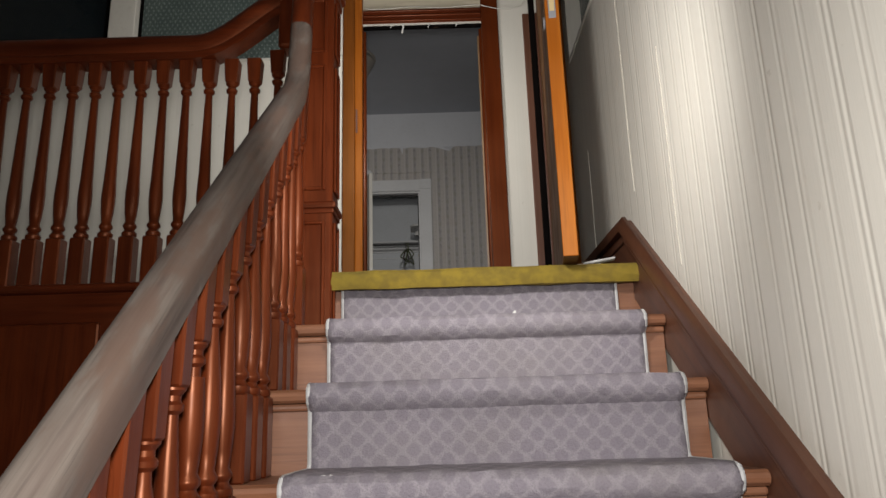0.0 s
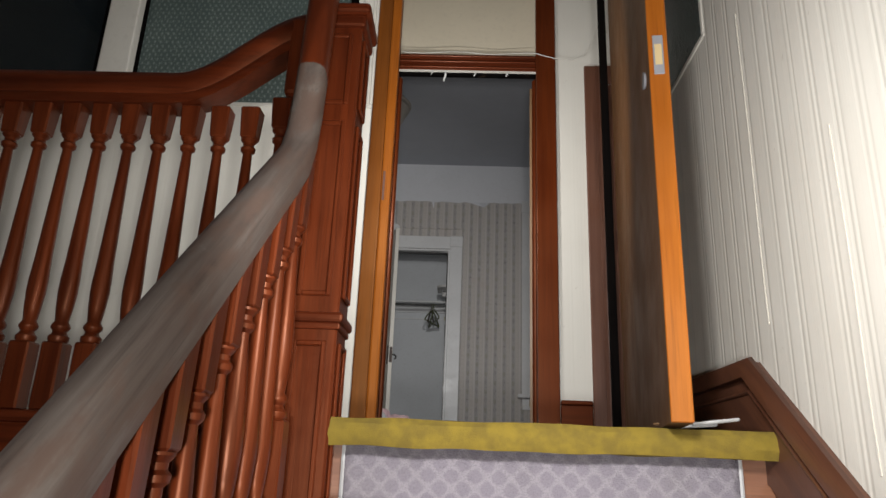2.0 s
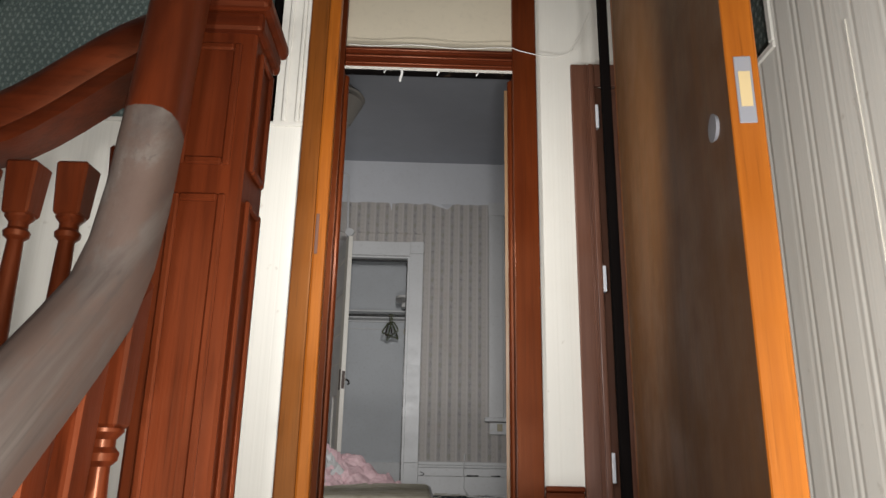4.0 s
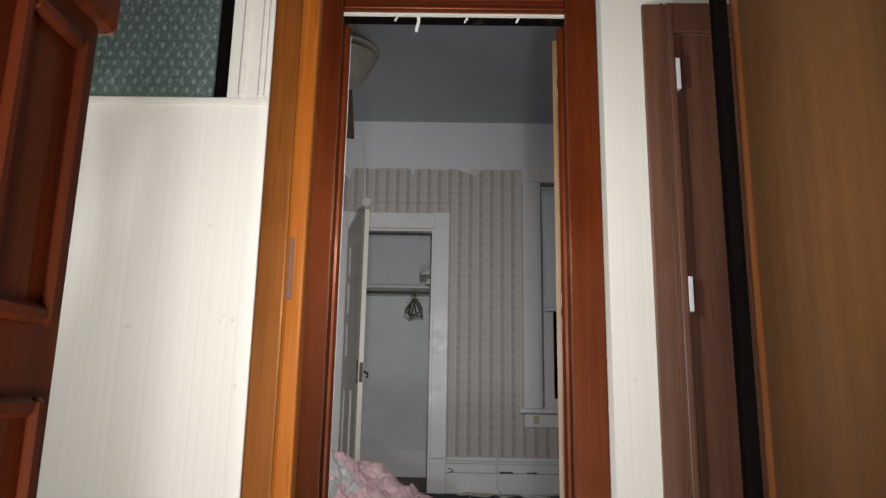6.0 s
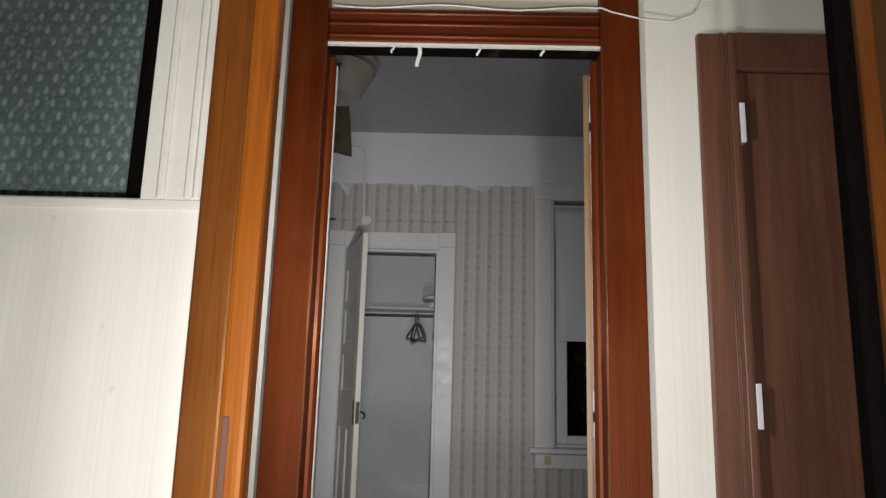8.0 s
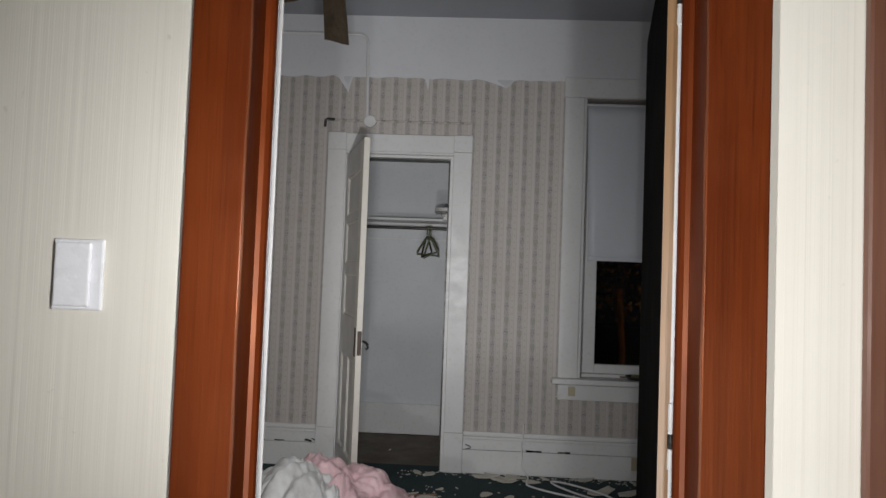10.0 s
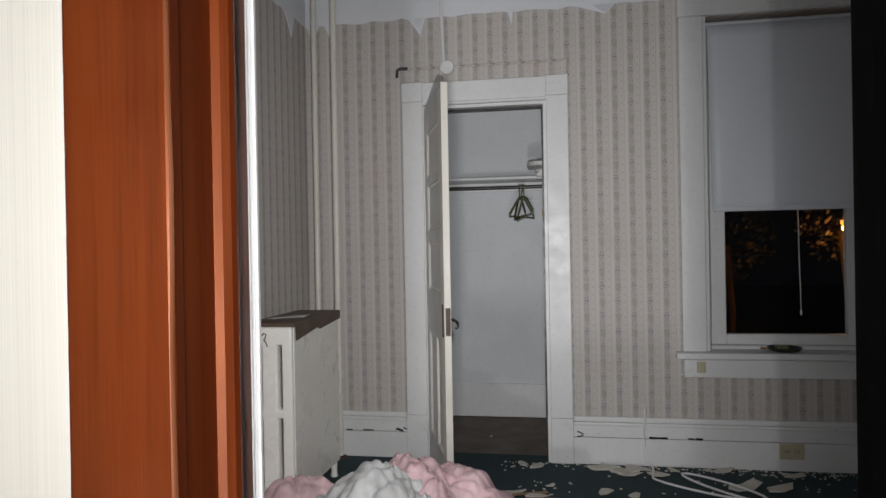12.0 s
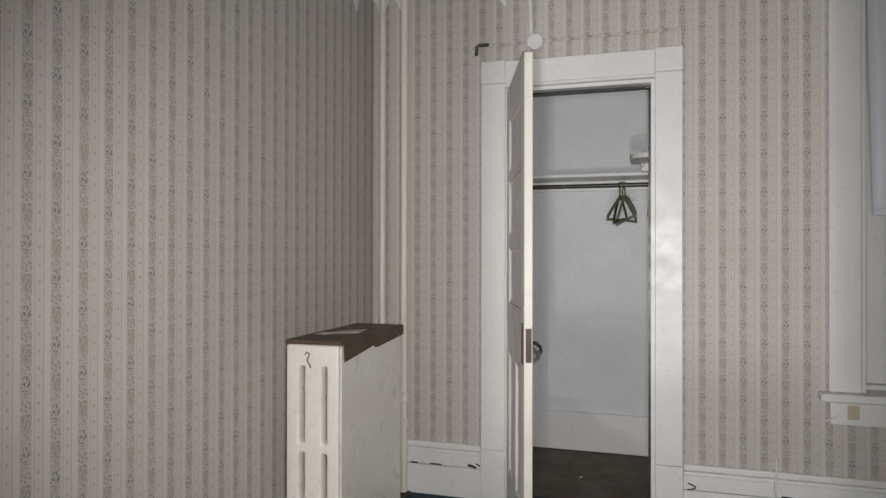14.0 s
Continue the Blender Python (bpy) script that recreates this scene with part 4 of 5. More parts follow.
part("rod", sweep([(-0.895, 8.11, 1.612), (0.128, 8.11, 1.612)], ring(0.012, 12)), BLACK, rod, smooth=True)
for x in (-0.899, 0.117):
    part("socket", box(x, x + 0.012, 8.085, 8.135, 1.585, 1.64, 0.004), BLACK, rod)
GREEN_PLASTIC = paint("olive_plastic", (0.14, 0.16, 0.07), 0.35)
YELLOW_PLASTIC = paint("yellowed_plastic", (0.42, 0.33, 0.10), 0.4)


def hanger(x, turn, mat, label, drop=0.0):
    h = thing("coat_hanger", (x, 8.11, 1.625), label, "hanger", "hangers")
    h["local"] = 1
    h.matrix_basis = pose(x, 8.11, 1.628, 0, drop, turn)
    hook = [(0.016 * math.sin(a), 0, 0.016 * math.cos(a) - 0.016) for a in [math.pi * (-0.75 + 1.5 * k / 10) for k in range(11)]]
    part("hook", sweep(hook + [(0.0, 0, -0.045), (0, 0, -0.085)], ring(0.004, 6), (0, 1, 0)), mat, h, smooth=True)
    body = [(0, 0, -0.08), (0.06, 0, -0.10), (0.15, 0, -0.165), (0.195, 0, -0.20), (0.195, 0, -0.215), (0.16, 0, -0.212), (0, 0, -0.21), (-0.16, 0, -0.212), (-0.195, 0, -0.215), (-0.195, 0, -0.20), (-0.15, 0, -0.165), (-0.06, 0, -0.10), (0, 0, -0.08)]
    part("hanger_bar", sweep(body, [(-0.006, -0.005), (0.006, -0.005), (0.006, 0.005), (-0.006, 0.005)], (0, 1, 0)), mat, h, smooth=True)


hanger(-0.085, 70, GREEN_PLASTIC, "olive plastic coat hanger on the closet rod")
hanger(-0.072, 108, GREEN_PLASTIC, "olive plastic coat hanger on the closet rod", 5)
hanger(-0.10, 83, RUST, "brown plastic coat hanger on the closet rod", -6)
hanger(0.075, 84, YELLOW_PLASTIC, "yellowed plastic coat hanger at the rod end")
cl = thing("corner_shelf", (-0.82, 7.85, 1.7), "small dark edged white corner shelf behind the closet door", "shelf")
part("board", prism([(-0.899, 7.66), (-0.899, 7.98), (-0.60, 7.98), (-0.62, 7.90), (-0.70, 7.80)], 2, 1.705, 1.728), GREY_AND_SHADED_WHITE, cl)
part("bracket", box(-0.899, -0.78, 7.93, 7.975, 1.66, 1.7045, 0.004, 1), GREY_AND_SHADED_WHITE, cl)
cb = thing("corner_shelf", (0.05, 7.8, 1.7), "small white rounded corner shelf with a cup hook", "shelf")
out = [(0.129, 7.67), (0.129, 7.95), (-0.03, 7.95), (-0.03, 7.78)] + [(-0.03 + 0.09 * (1 - math.cos(a)), 7.76 - 0.09 * math.sin(a)) for a in [math.pi / 2 * k / 6 for k in range(7)]]
part("board", prism([(x, y) for x, y in out], 2, 1.705, 1.728), GREY_AND_SHADED_WHITE, cb)
part("bracket", box(0.02, 0.129, 7.90, 7.945, 1.66, 1.7045, 0.004, 1), GREY_AND_SHADED_WHITE, cb)
part("cup_hook", sweep([(0.02, 7.76, 1.705), (0.02, 7.76, 1.68), (0.028, 7.76, 1.667), (0.038, 7.76, 1.672), (0.04, 7.76, 1.682)], ring(0.003, 6), (0, 1, 0)), STEEL, cb)

# ---- room: baseboards ----
for x0, x1 in ((CL1 + 0.125, ROOM_R), (ROOM_L, CL0 - 0.125)):
    b = setting("baseboard_room", box(x0, x1, FAR - 0.017, FAR - 0.0005, 0, 0.15, 0.002, 1), WHITE, "white chipped baseboard")
    part("board", box(x0, x1, FAR - 0.016, FAR - 0.0005, 0.153, 0.218, 0.002, 1), WHITE, b)
    part("moulding", box(x0, x1, FAR - 0.028, FAR - 0.0005, 0.218, 0.238, 0.006), WHITE, b)
    part("moulding", box(x0, x1, FAR - 0.02, FAR - 0.0005, 0.238, 0.268, 0.008), WHITE, b)
setting("baseboard_side", box(ROOM_L + 0.001, ROOM_L + 0.018, 4.21, FAR - 0.03, 0, 0.24, 0.004, 1), WHITE, "white side baseboard")
rnd = random.Random(4)
for x, z, n in ((0.262, 0.165, 3), (-0.77, 0.16, 3), (0.66, 0.158, 5), (0.72, 0.158, 4), (0.88, 0.158, 2), (-0.98, 0.158, 2), (-1.06, 0.157, 1)):
    bm = bmesh.new()
    for k in range(n):
        r = bmesh.ops.create_cube(bm, size=1.0)
        m = pose(x + rnd.uniform(-0.03, 0.03), FAR - 0.0185, z + rnd.uniform(-0.012, 0.014) * (n == 3), 0, rnd.uniform(-40, 40) * (n == 3), 0) @ Matrix.Diagonal((rnd.uniform(0.015, 0.045), 0.002, rnd.uniform(0.005, 0.012), 1))
        for v in r["verts"]:
            v.co = m @ v.co
    single("paint_chip", bm, BLACK, "dark chipped spot in the white baseboard paint", "paint chip", "chips")
ol = thing("wall_outlet", (1.36, FAR - 0.02, 0.11), "beige wall outlet set in the baseboard", "outlet")
BEIGE = paint("beige_plastic", (0.50, 0.44, 0.30), 0.4)
part("plate", box(1.30, 1.425, FAR - 0.024, FAR - 0.0165, 0.065, 0.148, 0.003), BEIGE, ol)
for x in (1.338, 1.388):
    part("socket", box(x - 0.016, x + 0.016, FAR - 0.027, FAR - 0.0235, 0.09, 0.123, 0.004), BEIGE, ol)
    for dx in (-0.006, 0.006):
        part("slot", box(x + dx - 0.0015, x + dx + 0.0015, FAR - 0.0278, FAR - 0.0268, 0.102, 0.115), BLACK, ol)

# ---- room: window ----
GY0 = FAR + 0.165
wn = setting("window_4", box(W0 - 0.125, W0, FAR - 0.024, FAR - 0.001, 0.637, 2.46, 0.003, 1), WHITE, "white window casing with a half drawn shade")
part("casing", box(W1, W1 + 0.125, FAR - 0.024, FAR - 0.001, 0.637, 2.46, 0.003, 1), WHITE, wn)
part("head", box(W0 - 0.13, W1 + 0.13, FAR - 0.027, FAR - 0.001, 2.461, 2.59, 0.004, 1), WHITE, wn)
part("stool", box(W0 - 0.165, W1 + 0.165, FAR - 0.075, FAR + 0.10, 0.60, 0.636, 0.008), WHITE, wn)
part("apron", box(W0 - 0.12, W1 + 0.12, FAR - 0.02, FAR - 0.001, 0.495, 0.599, 0.003, 1), WHITE, wn)
part("jamb", box(W0 + 0.0005, W0 + 0.02, FAR - 0.005, FAR + 0.22, 0.637, 2.459), WHITE, wn)
part("jamb", box(W1 - 0.02, W1 - 0.0005, FAR - 0.005, FAR + 0.22, 0.637, 2.459), WHITE, wn)
part("stop", box(W0 + 0.02, W0 + 0.045, FAR + 0.10, FAR + 0.13, 0.637, 2.459), WHITE, wn)
part("stop", box(W1 - 0.045, W1 - 0.02, FAR + 0.10, FAR + 0.13, 0.637, 2.459), WHITE, wn)
SX0, SX1 = 1.075, 1.705
for x0, x1, z0, z1 in ((W0 + 0.02, SX0, 0.655, 2.45), (SX1, W1 - 0.02, 0.655, 2.45), (SX0, SX1, 0.655, 0.714), (SX0, SX1, 1.52, 1.57), (SX0, SX1, 2.39, 2.45)):
    part("sash", box(x0, x1, GY0 - 0.03, GY0 + 0.02, z0, z1, 0.004, 1), WHITE, wn)
part("sill", box(W0, W1, FAR + 0.10, FAR + 0.26, 0.63, 0.654, 0.003, 1), WHITE, wn)
GLASS = Mat("window_glass", 0.02)
GLASS.b.inputs["Transmission Weight"].default_value = 1.0
GLASS.b.inputs["IOR"].default_value = 1.45
for z0, z1 in ((0.714, 1.52), (1.57, 2.39)):
    part("pane", box(SX0, SX1, GY0 - 0.003, GY0 + 0.001, z0, z1), GLASS.m, wn).visible_shadow = False
SHADE = paint("vinyl_shade", (0.66, 0.69, 0.74), 0.55, amount=0.15)
sh = thing("window_shade", (1.4, FAR + 0.04, 2.43), "pale grey vinyl roller shade pulled half down", "shade")
bm = bmesh.new()
rows = []
for j in range(16):
    z = 2.42 - 1.017 * j / 15
    rows.append([bm.verts.new((0.972 + 0.022 * j / 15 + (0.832 - 0.012 * j / 15) * i / 16, FAR + 0.03 + 0.006 * math.sin(i * 0.9 + j * 0.35) * j / 15, z - 0.006 * (1 - i / 16) * j / 15)) for i in range(17)])
for a, b in zip(rows, rows[1:]):
    for i in range(16):
        bm.faces.new((a[i], b[i], b[i + 1], a[i + 1]))
cloth = part("sheet", bm, SHADE, sh, smooth=True)
cloth.modifiers.new("thick", "SOLIDIFY").thickness = 0.0015
part("roller", sweep([(0.962, FAR + 0.045, 2.425), (1.838, FAR + 0.045, 2.425)], ring(0.016, 12)), SHADE, sh, smooth=True)
part("hem", box(0.995, 1.815, FAR + 0.024, FAR + 0.037, 1.398, 1.424, 0.003, 1), SHADE, sh)
part("pull_cord", sweep([(1.425, FAR + 0.03, 1.40), (1.428, FAR + 0.03, 1.15), (1.434, FAR + 0.03, 0.86)], ring(0.0025, 6)), WHITE_WARM, sh)
part("pull", lathe([(0.003, 0.83), (0.006, 0.835), (0.006, 0.855), (0.002, 0.862)], 8, 1.4342, FAR + 0.03), WHITE_WARM, sh)
for x in (0.953, 1.84):
    part("bracket", box(x - 0.006, x + 0.006, FAR + 0.02, FAR + 0.06, 2.40, 2.445), BLACK, sh)
pan = thing("small_pan", (1.345, FAR - 0.02, 0.636), "small black pan holding scraps on the window sill", "pan")
part("bowl", lathe([(0.06, 0.637), (0.078, 0.645), (0.088, 0.66), (0.083, 0.661), (0.072, 0.648), (0.01, 0.644)], 20, 1.345, FAR + 0.02), BLACK, pan, smooth=True)
part("handle", box(1.22, 1.262, FAR + 0.008, FAR + 0.03, 0.648, 0.656, 0.003), TAN, pan, "brown wooden handle stub")
part("scrap", box(1.30, 1.36, FAR + 0.0, FAR + 0.05, 0.646, 0.668, 0.006), GREEN_PLASTIC, pan, "greenish scrap")
single("cord_cleat", box(0.885, 0.93, FAR - 0.028, FAR - 0.0205, 0.523, 0.583, 0.003), BEIGE, "beige plastic plate fixed to the window apron", "plate")
pts = [(0.80 + 0.011 * k, FAR - 0.026 - 0.004 * math.sin(k), 0.51 + 0.006 * k) for k in range(6)]
single("hanging_thread", sweep(pts, ring(0.003, 6)), WHITE_WARM, "loose pale thread on the window apron", "thread")

# ---- room: radiator ----
rad = thing("radiator", (-1.154, 6.94, 0), "old white enamelled column radiator under a brown board", "radiator")
def section(y0, y1):
    """One casting: a plate of cells with four slots left open."""
    xs, zs = (-1.269, -1.214, -1.19, -1.118, -1.094, -1.044), (0.075, 0.13, 0.46, 0.50, 0.795, 0.878)
    bm = bmesh.new()
    v = {(i, j): bm.verts.new((x, y0, z)) for i, x in enumerate(xs) for j, z in enumerate(zs)}
    for i in range(5):
        for j in range(5):
            if not (i in (1, 3) and j in (1, 3)):
                bm.faces.new((v[i, j], v[i + 1, j], v[i + 1, j + 1], v[i, j + 1]))
    r = bmesh.ops.extrude_face_region(bm, geom=bm.faces[:])
    bmesh.ops.translate(bm, vec=(0, y1 - y0, 0), verts=[q for q in r["geom"] if isinstance(q, bmesh.types.BMVert)])
    bmesh.ops.recalc_face_normals(bm, faces=bm.faces)
    sharp = [e for e in bm.edges if len(e.link_faces) == 2 and e.calc_face_angle(0) > 1.0]
    bmesh.ops.bevel(bm, geom=sharp, offset=0.011, segments=3, affect="EDGES", profile=0.5)
    return bm


for k in range(11):
    y0 = 6.525 + 0.0595 * k
    part("section", section(y0, y0 + 0.0594), IRON, rad, smooth=True)
for x in (-1.249, -1.064):
    for y in (6.55, 7.139):
        part("foot", lathe([(0.02, 0.0), (0.016, 0.03), (0.02, 0.10)], 10, x, y), IRON, rad, smooth=True)
part("badge", sweep([(-1.184, 6.520, 0.84), (-1.174, 6.516, 0.852), (-1.162, 6.516, 0.846), (-1.166, 6.516, 0.832), (-1.174, 6.518, 0.82), (-1.162, 6.518, 0.805), (-1.159, 6.520, 0.79)], ring(0.0025, 6), (0, 1, 0)), RUST, rad, "rust stained bleed fitting")
part("side_cover", box(-1.044, -1.04, 6.545, 7.173, 0.085, 0.872, 0.0015, 1), IRON, rad, "smooth white painted side panel")
BROWN_PAPER = paint("brown_contact_paper", (0.085, 0.055, 0.035), 0.55)
rb = thing("radiator_board", (-1.154, 6.94, 0.88), "dark brown covered board lying on the radiator", "board")
part("board", box(-1.274, -1.036, 6.535, 7.197, 0.8785, 0.896, 0.003, 1), BROWN_PAPER, rb)
part("flap", prism([(6.55, 0.895), (7.191, 0.895), (7.191, 0.852), (6.87, 0.83), (6.84, 0.843), (6.56, 0.812)], 0, -1.036, -1.033), BROWN_PAPER, rb, "loose brown paper edge hanging down")
bm = prism([(-1.224, 6.74), (-1.084, 6.80), (-1.104, 6.93), (-1.174, 6.88)], 2, 0.897, 0.899)
single("paper_scrap", bm, WHITE_CLOTH, "torn white paper scrap on the radiator board", "paper")
bm = prism([(-1.244, 6.72), (-1.194, 6.70), (-1.184, 6.76), (-1.234, 6.79)], 2, 0.897, 0.8985)
single("paper_scrap", bm, WHITE_CLOTH, "small pale paper scrap on the radiator board", "paper")

# pipes in the corner
for x, z0, r in ((-1.255, 0.0, 0.017), (-1.135, 0.0, 0.019)):
    p = thing("heating_pipe", (x, 7.465, z0), "white painted heating pipe running up the corner", "pipe", "corner pipes")
    part("tube", sweep([(x, 7.465, z0), (x, 7.465, CEIL)], ring(r, 14), (0, 1, 0)), WHITE_WARM, p, smooth=True)
    for z in (0.335, 0.47):
        part("collar", lathe([(r + 0.001, z), (r + 0.006, z + 0.003), (r + 0.006, z + 0.045), (r + 0.001, z + 0.048)], 14, x, 7.465), WHITE_WARM, p, smooth=True)
    part("flange", lathe([(r + 0.022, z0), (r + 0.02, z0 + 0.008), (r + 0.002, z0 + 0.014)], 16, x, 7.465), RUST, p, "rusted floor flange", smooth=True)

# surface conduit over the closet door
cn = thing("conduit", (-0.5, FAR - 0.02, 2.3), "white painted surface conduit looping over the closet door", "conduit")
pts = [(ROOM_L + 0.02, FAR - 0.02, 2.85), (-0.6, FAR - 0.02, 2.848)] + [(-0.56 + 0.06 * math.sin(a), FAR - 0.02, 2.788 + 0.06 * math.cos(a)) for a in [math.pi / 2 * k / 6 for k in range(7)]] + [(-0.485, FAR - 0.02, 2.3)]
part("tube", sweep(pts, ring(0.010, 8), (0, 1, 0)), WHITE, cn, smooth=True)
part("raceway", box(-0.74, 0.20, FAR - 0.012, FAR - 0.0005, 2.265, 2.278, 0.003, 1), FLORAL, cn, "raceway papered over")
part("raceway", box(0.2, 0.215, FAR - 0.012, FAR - 0.0005, 2.19, 2.278, 0.003, 1), FLORAL, cn, "raceway papered over")
bm = bmesh.new()
bmesh.ops.create_cone(bm, segments=24, radius1=0.042, radius2=0.038, depth=0.03, cap_ends=True, matrix=pose(-0.465, FAR - 0.016, 2.265, 90, 0, 0))
part("box", bm, WHITE, cn, "round white junction box", smooth=True)
part("elbow", sweep([(-0.70, FAR - 0.012, 2.275), (-0.75, FAR - 0.014, 2.275), (-0.762, FAR - 0.014, 2.268), (-0.765, FAR - 0.014, 2.225)], ring(0.009, 8), (0, 1, 0)), BLACK, cn, "black cable elbow", smooth=True)

# ---- room: ceiling fan ----
FAN_WOOD = wood("water_stained_fan_wood", (0.05, 0.035, 0.022), (0.11, 0.08, 0.05), 0.5, along=1, coat=0.0, wear=0.7, worn=(0.4, 0.36, 0.3))
DULL_CREAM = paint("stained_cream_metal", (0.34, 0.31, 0.27), 0.5, amount=0.6)
fan = thing("ceiling_fan", (-0.46, 5.98, CEIL), "stained ceiling fan with warped drooping blades", "ceiling fan")
FX, FY = -0.46, 5.98
part("canopy", lathe([(0.03, 2.90), (0.05, 2.91), (0.075, 2.94), (0.08, CEIL - 0.001)], 24, FX, FY), DULL_CREAM, fan, smooth=True)
part("motor", lathe([(0.05, 2.60), (0.12, 2.605), (0.135, 2.62), (0.20, 2.75), (0.21, 2.765)], 28, FX, FY), DULL_CREAM, fan, smooth=True)
part("motor_band", lathe([(0.18, 2.7655), (0.18, 2.79)], 28, FX, FY), BLACK, fan, "dark vent slot", smooth=True)
part("motor_top", lathe([(0.215, 2.7905), (0.225, 2.805), (0.17, 2.86), (0.05, 2.90)], 28, FX, FY), DULL_CREAM, fan, smooth=True)


def fan_blade(turn, reach, fall):
    bm = bmesh.new()
    rows = []
    for k in range(13):
        s = k / 12
        r = 0.15 + reach * (1.12 * s - 0.12 * s * s)
        z = 2.735 - fall * s ** 1.35
        w = 0.048 + 0.018 * s
        rows.append([bm.verts.new((r, u * w, z + 0.012 * math.sin(u * 1.5) + t)) for u, t in ((-1, 0), (-0.4, 0), (0.4, 0), (1, 0), (1, 0.007), (0.4, 0.007), (-0.4, 0.007), (-1, 0.007))])
    for a, b in zip(rows, rows[1:]):
        for i in range(8):
            bm.faces.new((a[i], b[i], b[(i + 1) % 8], a[(i + 1) % 8]))
    bm.faces.new(rows[0])
    bm.faces.new(rows[-1][::-1])
    bmesh.ops.recalc_face_normals(bm, faces=bm.faces)
    bmesh.ops.transform(bm, matrix=pose(FX, FY, 0, 0, 0, turn), verts=bm.verts)
    part("blade", bm, FAN_WOOD, fan, "warped brown blade with peeling edge", smooth=True)


for turn, reach, fall in ((96, 0.49, 0.245), (146, 0.47, 0.28), (198, 0.50, 0.21), (269, 0.24, 0.43)):
    fan_blade(turn, reach, fall)

# ---- room: blankets and litter ----
def heap(name, cx, cy, rx, ry, h, seed, mat, label, px=0.0, py=0.0, n=150, fold=0.046):
    """A crumpled cloth: a mound with creased folds that run down from its peak."""
    bm = bmesh.new()
    g = []
    for j in range(n + 1):
        row = []
        for i in range(n + 1):
            u, v = 2 * i / n - 1, 2 * j / n - 1
            x, y = u * rx, v * ry
            ang = math.atan2(v - py, u - px)
            edge = 1 + 0.20 * noise.noise((math.cos(ang) * 2.2, math.sin(ang) * 2.2, seed)) + 0.05 * noise.noise((math.cos(ang) * 9, math.sin(ang) * 9, seed))
            q = math.hypot(u, v) / edge
            d = math.hypot(u - px, v - py)
            body = max(0.0, 1 - q ** 2.4) ** 0.5
            peak = 0.40 + 0.60 * math.exp(-(d * 1.8) ** 2)
            wx = x + 0.10 * noise.noise((x * 3.1, y * 3.1, seed + 3))
            wy = y + 0.10 * noise.noise((x * 3.1, y * 3.1, seed + 8))
            radial = noise.noise((ang * 2.6 + 2.0 * wx, d * 1.2, seed + 1.7))
            run = 3.0 * abs(noise.noise((wx * 6.0 + wy * 3.4, wy * 1.6 - wx * 0.9, seed + 0.7))) - 0.6
            fine = 2.4 * abs(noise.noise((wx * 13 - wy * 4, wy * 5 + wx * 3, seed + 2.7))) - 0.5
            crease = abs(noise.noise((wx * 27 + wy * 9, wy * 12 - wx * 8, seed + 4.1)))
            z = h * body * peak + body ** 0.6 * (fold * (0.62 * run + 0.75 * radial * min(1.0, d * 2)) + fold * (0.55 * fine + 0.55 * crease) + 0.0015 * noise.noise((x * 40, y * 40, seed)))
            row.append(bm.verts.new((cx + x + 0.03 * noise.noise((x * 6, y * 6, seed + 5)), cy + y + 0.03 * noise.noise((x * 6, y * 6, seed + 9)), max(0.002, z) if q < 1 else -0.02)))
        g.append(row)
    for a, b in zip(g, g[1:]):
        for i in range(n):
            f = (a[i], a[i + 1], b[i + 1], b[i])
            if max(v.co.z for v in f) > 0:
                bm.faces.new(f)
    bmesh.ops.delete(bm, geom=[v for v in bm.verts if not v.link_faces], context="VERTS")
    return single(name, bm, mat, label, "blanket", smooth=True)


TICKING = fabric("stained_mattress_ticking", (0.50, 0.47, 0.38), (0.36, 0.32, 0.22), 14)
MX0, MX1, MY0, MY1, MZ = -1.28, 0.30, 4.66, 5.96, 0.155
mat_bed = thing("mattress", ((MX0 + MX1) / 2, (MY0 + MY1) / 2, 0), "stained off white quilted mattress lying on the carpet", "mattress")
bm = box(MX0, MX1, MY0, MY1, 0.002, MZ, 0.035, 4)
part("body", bm, TICKING, mat_bed, smooth=True)
corners = []
for ccx, ccy, a0 in ((MX1 - 0.035, MY1 - 0.035, 0), (MX0 + 0.035, MY1 - 0.035, 90), (MX0 + 0.035, MY0 + 0.035, 180), (MX1 - 0.035, MY0 + 0.035, 270)):
    corners += [(ccx + 0.033 * math.cos(radians(a0 + 22.5 * k)), ccy + 0.033 * math.sin(radians(a0 + 22.5 * k))) for k in range(5)]
for z in (0.022, MZ - 0.018):
    part("piping", sweep([(x, y, z) for x, y in corners + corners[:2]], ring(0.007, 8)), WHITE_CLOTH, mat_bed, "pale corded mattress edge", smooth=True)
heap("pink_blanket", -0.33, 6.02, 0.61, 0.80, 0.39, 2.0, PINK, "crumpled pink blanket heaped over the mattress edge", -0.25, 0.30, 170)
heap("white_quilt", -0.62, 5.86, 0.50, 0.70, 0.42, 6.0, WHITE_CLOTH, "crumpled white quilt lying over the pink blanket", 0.30, 0.30, 150)
heap("pink_sheet", -0.93, 6.25, 0.34, 0.40, 0.27, 9.0, PINK, "pink sheet bunched beside the radiator", 0.0, 0.2, 90)

PAPER_FLAKE = paint("plaster_flake", (0.60, 0.57, 0.50), 0.7)
rnd = random.Random(21)


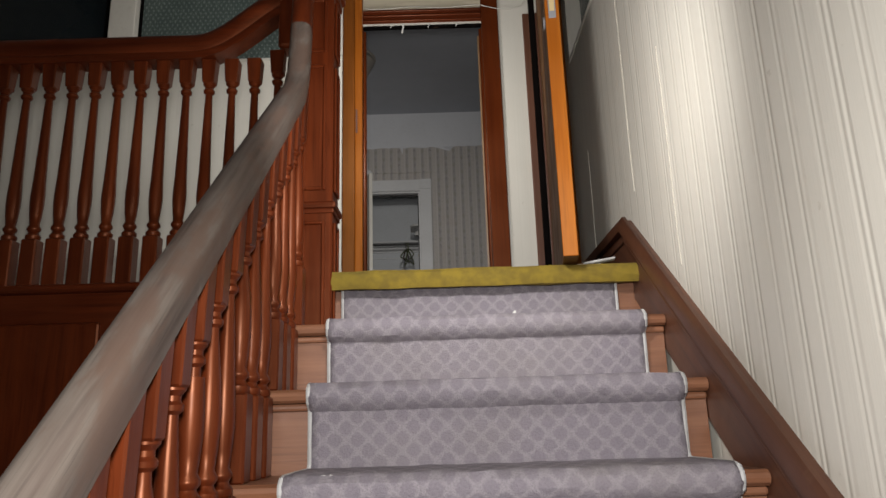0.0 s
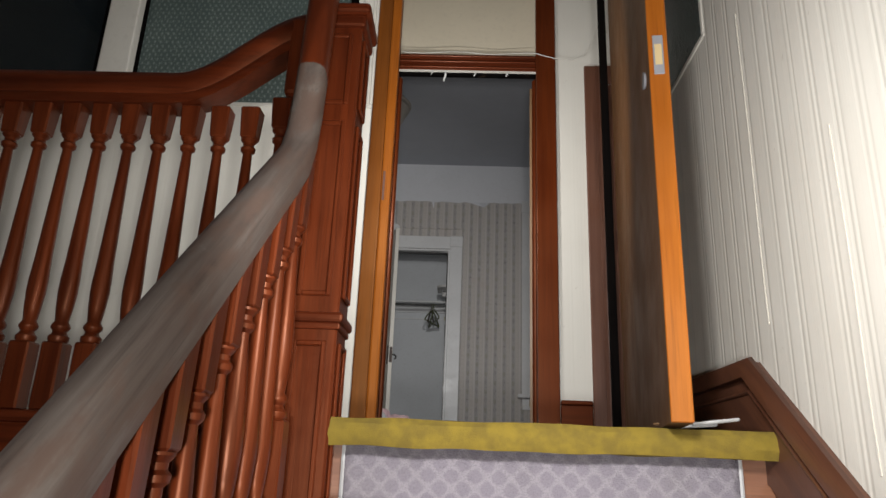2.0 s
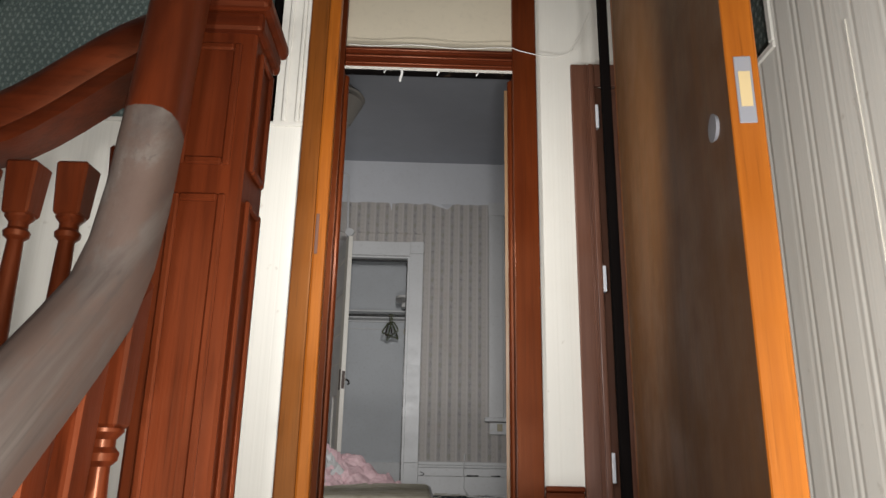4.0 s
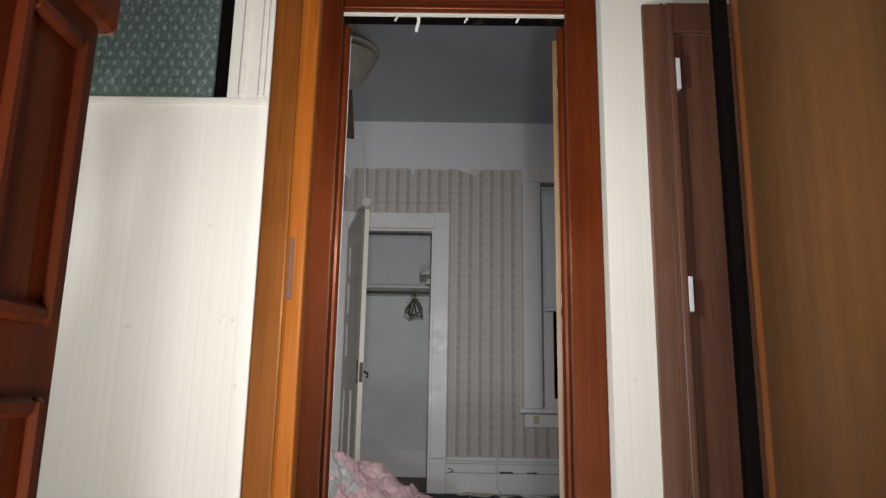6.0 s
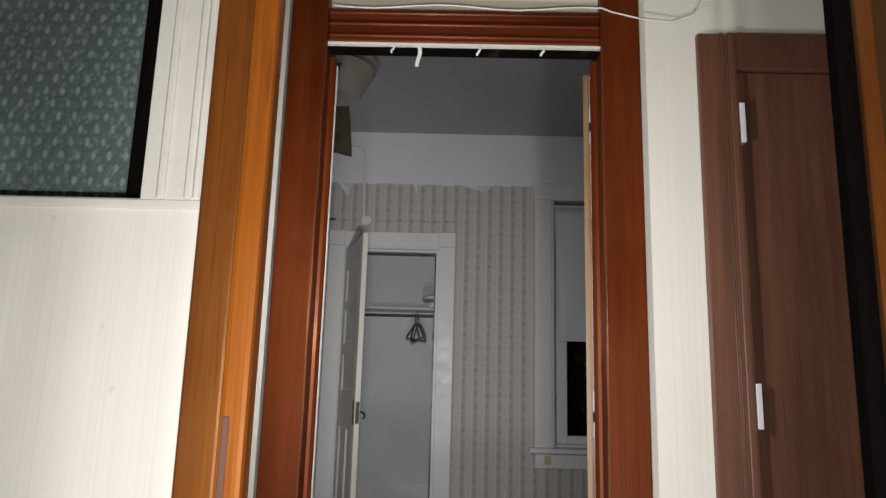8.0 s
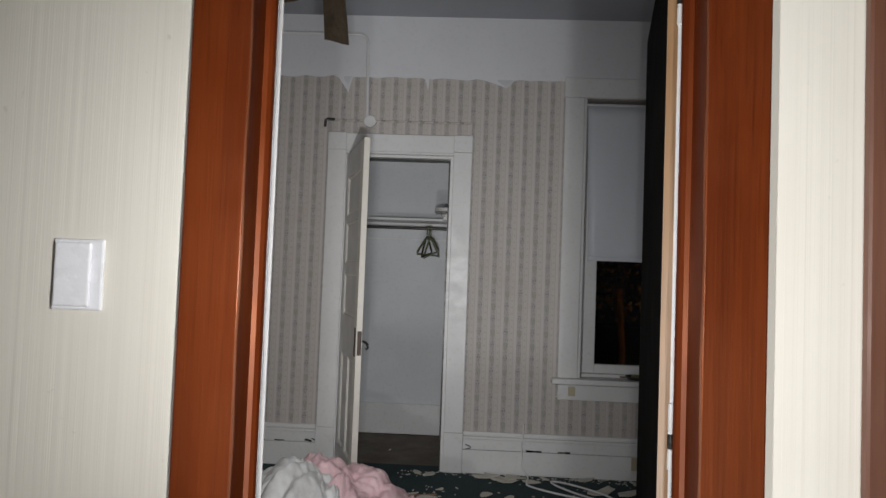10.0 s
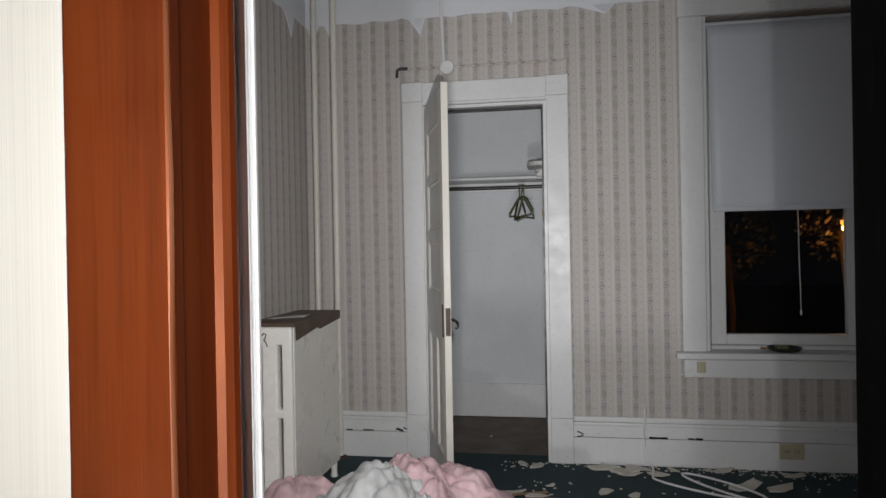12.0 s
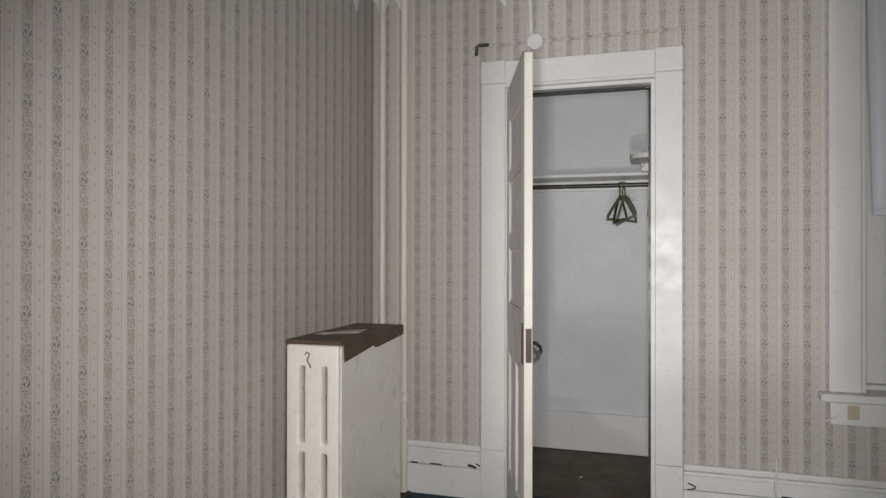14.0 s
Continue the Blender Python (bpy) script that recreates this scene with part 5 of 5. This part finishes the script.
def flake(x, y, s, k):
    n = rnd.randint(5, 8)
    out = []
    for i in range(n):
        a = 2 * math.pi * i / n
        r = s * rnd.uniform(0.5, 1.1)
        out.append((r * 1.5 * math.cos(a), r * 0.8 * math.sin(a)))
    bm = prism(out, 2, 0.0, 0.003)
    for v in bm.verts:
        v.co.z += 0.18 * abs(v.co.x) * rnd.uniform(0, 1)
    ob = single("plaster_flake", bm, PAPER_FLAKE, "fallen curl of cream wallpaper and plaster on the carpet", "plaster flake", "floor litter")
    ob.matrix_basis = pose(x, y, 0.003, 0, 0, rnd.uniform(0, 180))


for x, y, s in ((0.36, 7.42, 0.07), (0.45, 7.40, 0.09), (0.55, 7.44, 0.07), (0.64, 7.36, 0.06), (0.5, 7.33, 0.05), (0.75, 7.43, 0.04), (1.06, 7.22, 0.08), (1.22, 7.2, 0.07), (0.36, 7.05, 0.045), (0.50, 7.02, 0.035), (0.86, 6.70, 0.03), (-0.06, 7.46, 0.035), (0.02, 7.44, 0.045), (0.10, 7.12, 0.03), (-0.10, 6.98, 0.06), (0.04, 6.96, 0.05), (0.62, 6.95, 0.03), (0.30, 6.72, 0.015), (1.0, 7.45, 0.05), (1.35, 7.42, 0.06), (-0.2, 6.92, 0.05), (0.12, 6.88, 0.03), (-0.3, 8.0, 0.012), (0.9, 7.0, 0.02)):
    flake(x, y, s, 0)
bm = bmesh.new()
for k in range(240):
    near = rnd.random() < 0.6
    x = rnd.uniform(-0.2, 1.7)
    y = 7.49 - abs(rnd.gauss(0, 0.05)) if near else rnd.uniform(6.6, 7.45)
    r = bmesh.ops.create_cube(bm, size=1.0)
    m = pose(x, y, 0.003, rnd.uniform(-10, 10), rnd.uniform(-10, 10), rnd.uniform(0, 180)) @ Matrix.Diagonal((rnd.uniform(0.004, 0.02), rnd.uniform(0.003, 0.012), 0.003, 1))
    for v in r["verts"]:
        v.co = m @ v.co
tagged(single("plaster_crumbs", bm, PAPER_FLAKE, "small plaster crumbs strewn over the carpet by the wall", "crumbs"), kind="stuff")
for k, (x, y, l, rz) in enumerate(((-0.02, 6.98, 0.22, 18), (0.06, 6.9, 0.16, 4), (-0.12, 6.9, 0.2, 30))):
    ob = single("lath_strip", box(-l / 2, l / 2, -0.012, 0.012, 0, 0.005, 0.001, 1), TAN, "loose tan wooden strip on the carpet", "wood strip", "floor litter")
    ob.matrix_basis = pose(x, y, 0.004 + 0.006 * k, 0, 0, rz)
pts = [(0.61, FAR - 0.03, 0.33), (0.60, FAR - 0.032, 0.18), (0.605, FAR - 0.04, 0.06), (0.64, FAR - 0.08, 0.008)]
for k in range(34):
    a = 2 * math.pi * k / 22
    pts.append((0.86 - (0.24 - 0.003 * k) * math.cos(a) + 0.004 * k, 7.17 - (0.15 + 0.002 * k) * math.sin(a - 0.9), 0.007 + 0.0004 * k))
single("white_cable", sweep(pts, ring(0.006, 8)), WHITE, "loose white cable coiled on the carpet by the wall", "cable", smooth=True)

# ---- outside the window: a street lamp among trees at night ----
def glow(name, c, strength):
    m = bpy.data.materials.new(name)
    m.use_nodes = True
    t = m.node_tree
    t.nodes.remove(t.nodes["Principled BSDF"])
    e = t.nodes.new("ShaderNodeEmission")
    e.inputs[0].default_value, e.inputs[1].default_value = (*c, 1), strength
    t.links.new(e.outputs[0], t.nodes["Material Output"].inputs[0])
    return m


tagged(new("ground", mesh_of("ground", box(-60, 60, 9.0, 90, -4.2, -4.0), paint("night_lawn", (0.03, 0.04, 0.02), 0.9))), "dark lawn outside", kind="structure")
lamp = thing("street_lamp", (10.3, 30.0, -4.0), "sodium street lamp glowing orange beyond the window", "street lamp")
part("pole", lathe([(0.09, -4.0), (0.06, 1.71)], 12, 10.3, 30.0), BLACK, lamp)
part("arm", sweep([(10.3, 30, 1.70), (10.1, 29.9, 1.90), (9.8, 29.8, 1.95)], ring(0.04, 8), (0, 1, 0)), BLACK, lamp)
part("head", box(9.6, 10.0, 29.7, 29.95, 1.89, 1.99, 0.03), BLACK, lamp)
part("bulb", lathe([(0.03, 1.70), (0.11, 1.76), (0.13, 1.84), (0.10, 1.885)], 12, 9.8, 29.82), glow("sodium_bulb", (1.0, 0.30, 0.03), 4.0), lamp, "glowing orange bulb")
sl = bpy.data.lights.new("street_lamp_light", "POINT")
sl.energy, sl.color, sl.shadow_soft_size = 260, (1.0, 0.33, 0.06), 0.12
new("street_lamp_light", sl).location = (9.8, 29.7, 1.62)
LEAF = paint("night_leaves", (0.07, 0.08, 0.03), 0.6)
BARK = paint("bark", (0.09, 0.07, 0.05), 0.9)


def tree(x, y, h, seed):
    rr = random.Random(seed)
    t = thing("tree", (x, y, -4.0), "dark leafy tree at night beyond the window", "tree", "trees")
    part("trunk", sweep([(x, y, -4.0), (x + 0.1, y, -2 + h * 0.1), (x - 0.1, y + 0.1, h * 0.3)], ring(0.16, 8), (0, 1, 0)), BARK, t)
    bm = bmesh.new()
    for k in range(700):
        a, b, r = rr.uniform(0, 6.28), rr.uniform(-1, 1), rr.uniform(0.4, 1.0) ** 0.5
        c = math.sqrt(1 - b * b)
        p = Vector((x + 1.9 * r * c * math.cos(a), y + 1.9 * r * c * math.sin(a), h * 0.4 + 1.9 * r * b))
        s = rr.uniform(0.05, 0.13)
        n = Vector((rr.uniform(-1, 1), rr.uniform(-1, 1), rr.uniform(-1, 1))).normalized()
        u = n.orthogonal().normalized() * s
        w = n.cross(u)
        bm.faces.new([bm.verts.new(p + q) for q in (u, w * 0.6, -u, -w * 0.6)])
    part("crown", bm, LEAF, t)


tree(10.6, 31.8, 5.2, 1)
tree(7.0, 34.5, 3.5, 2)
tree(12.0, 30.5, 0.5, 3)
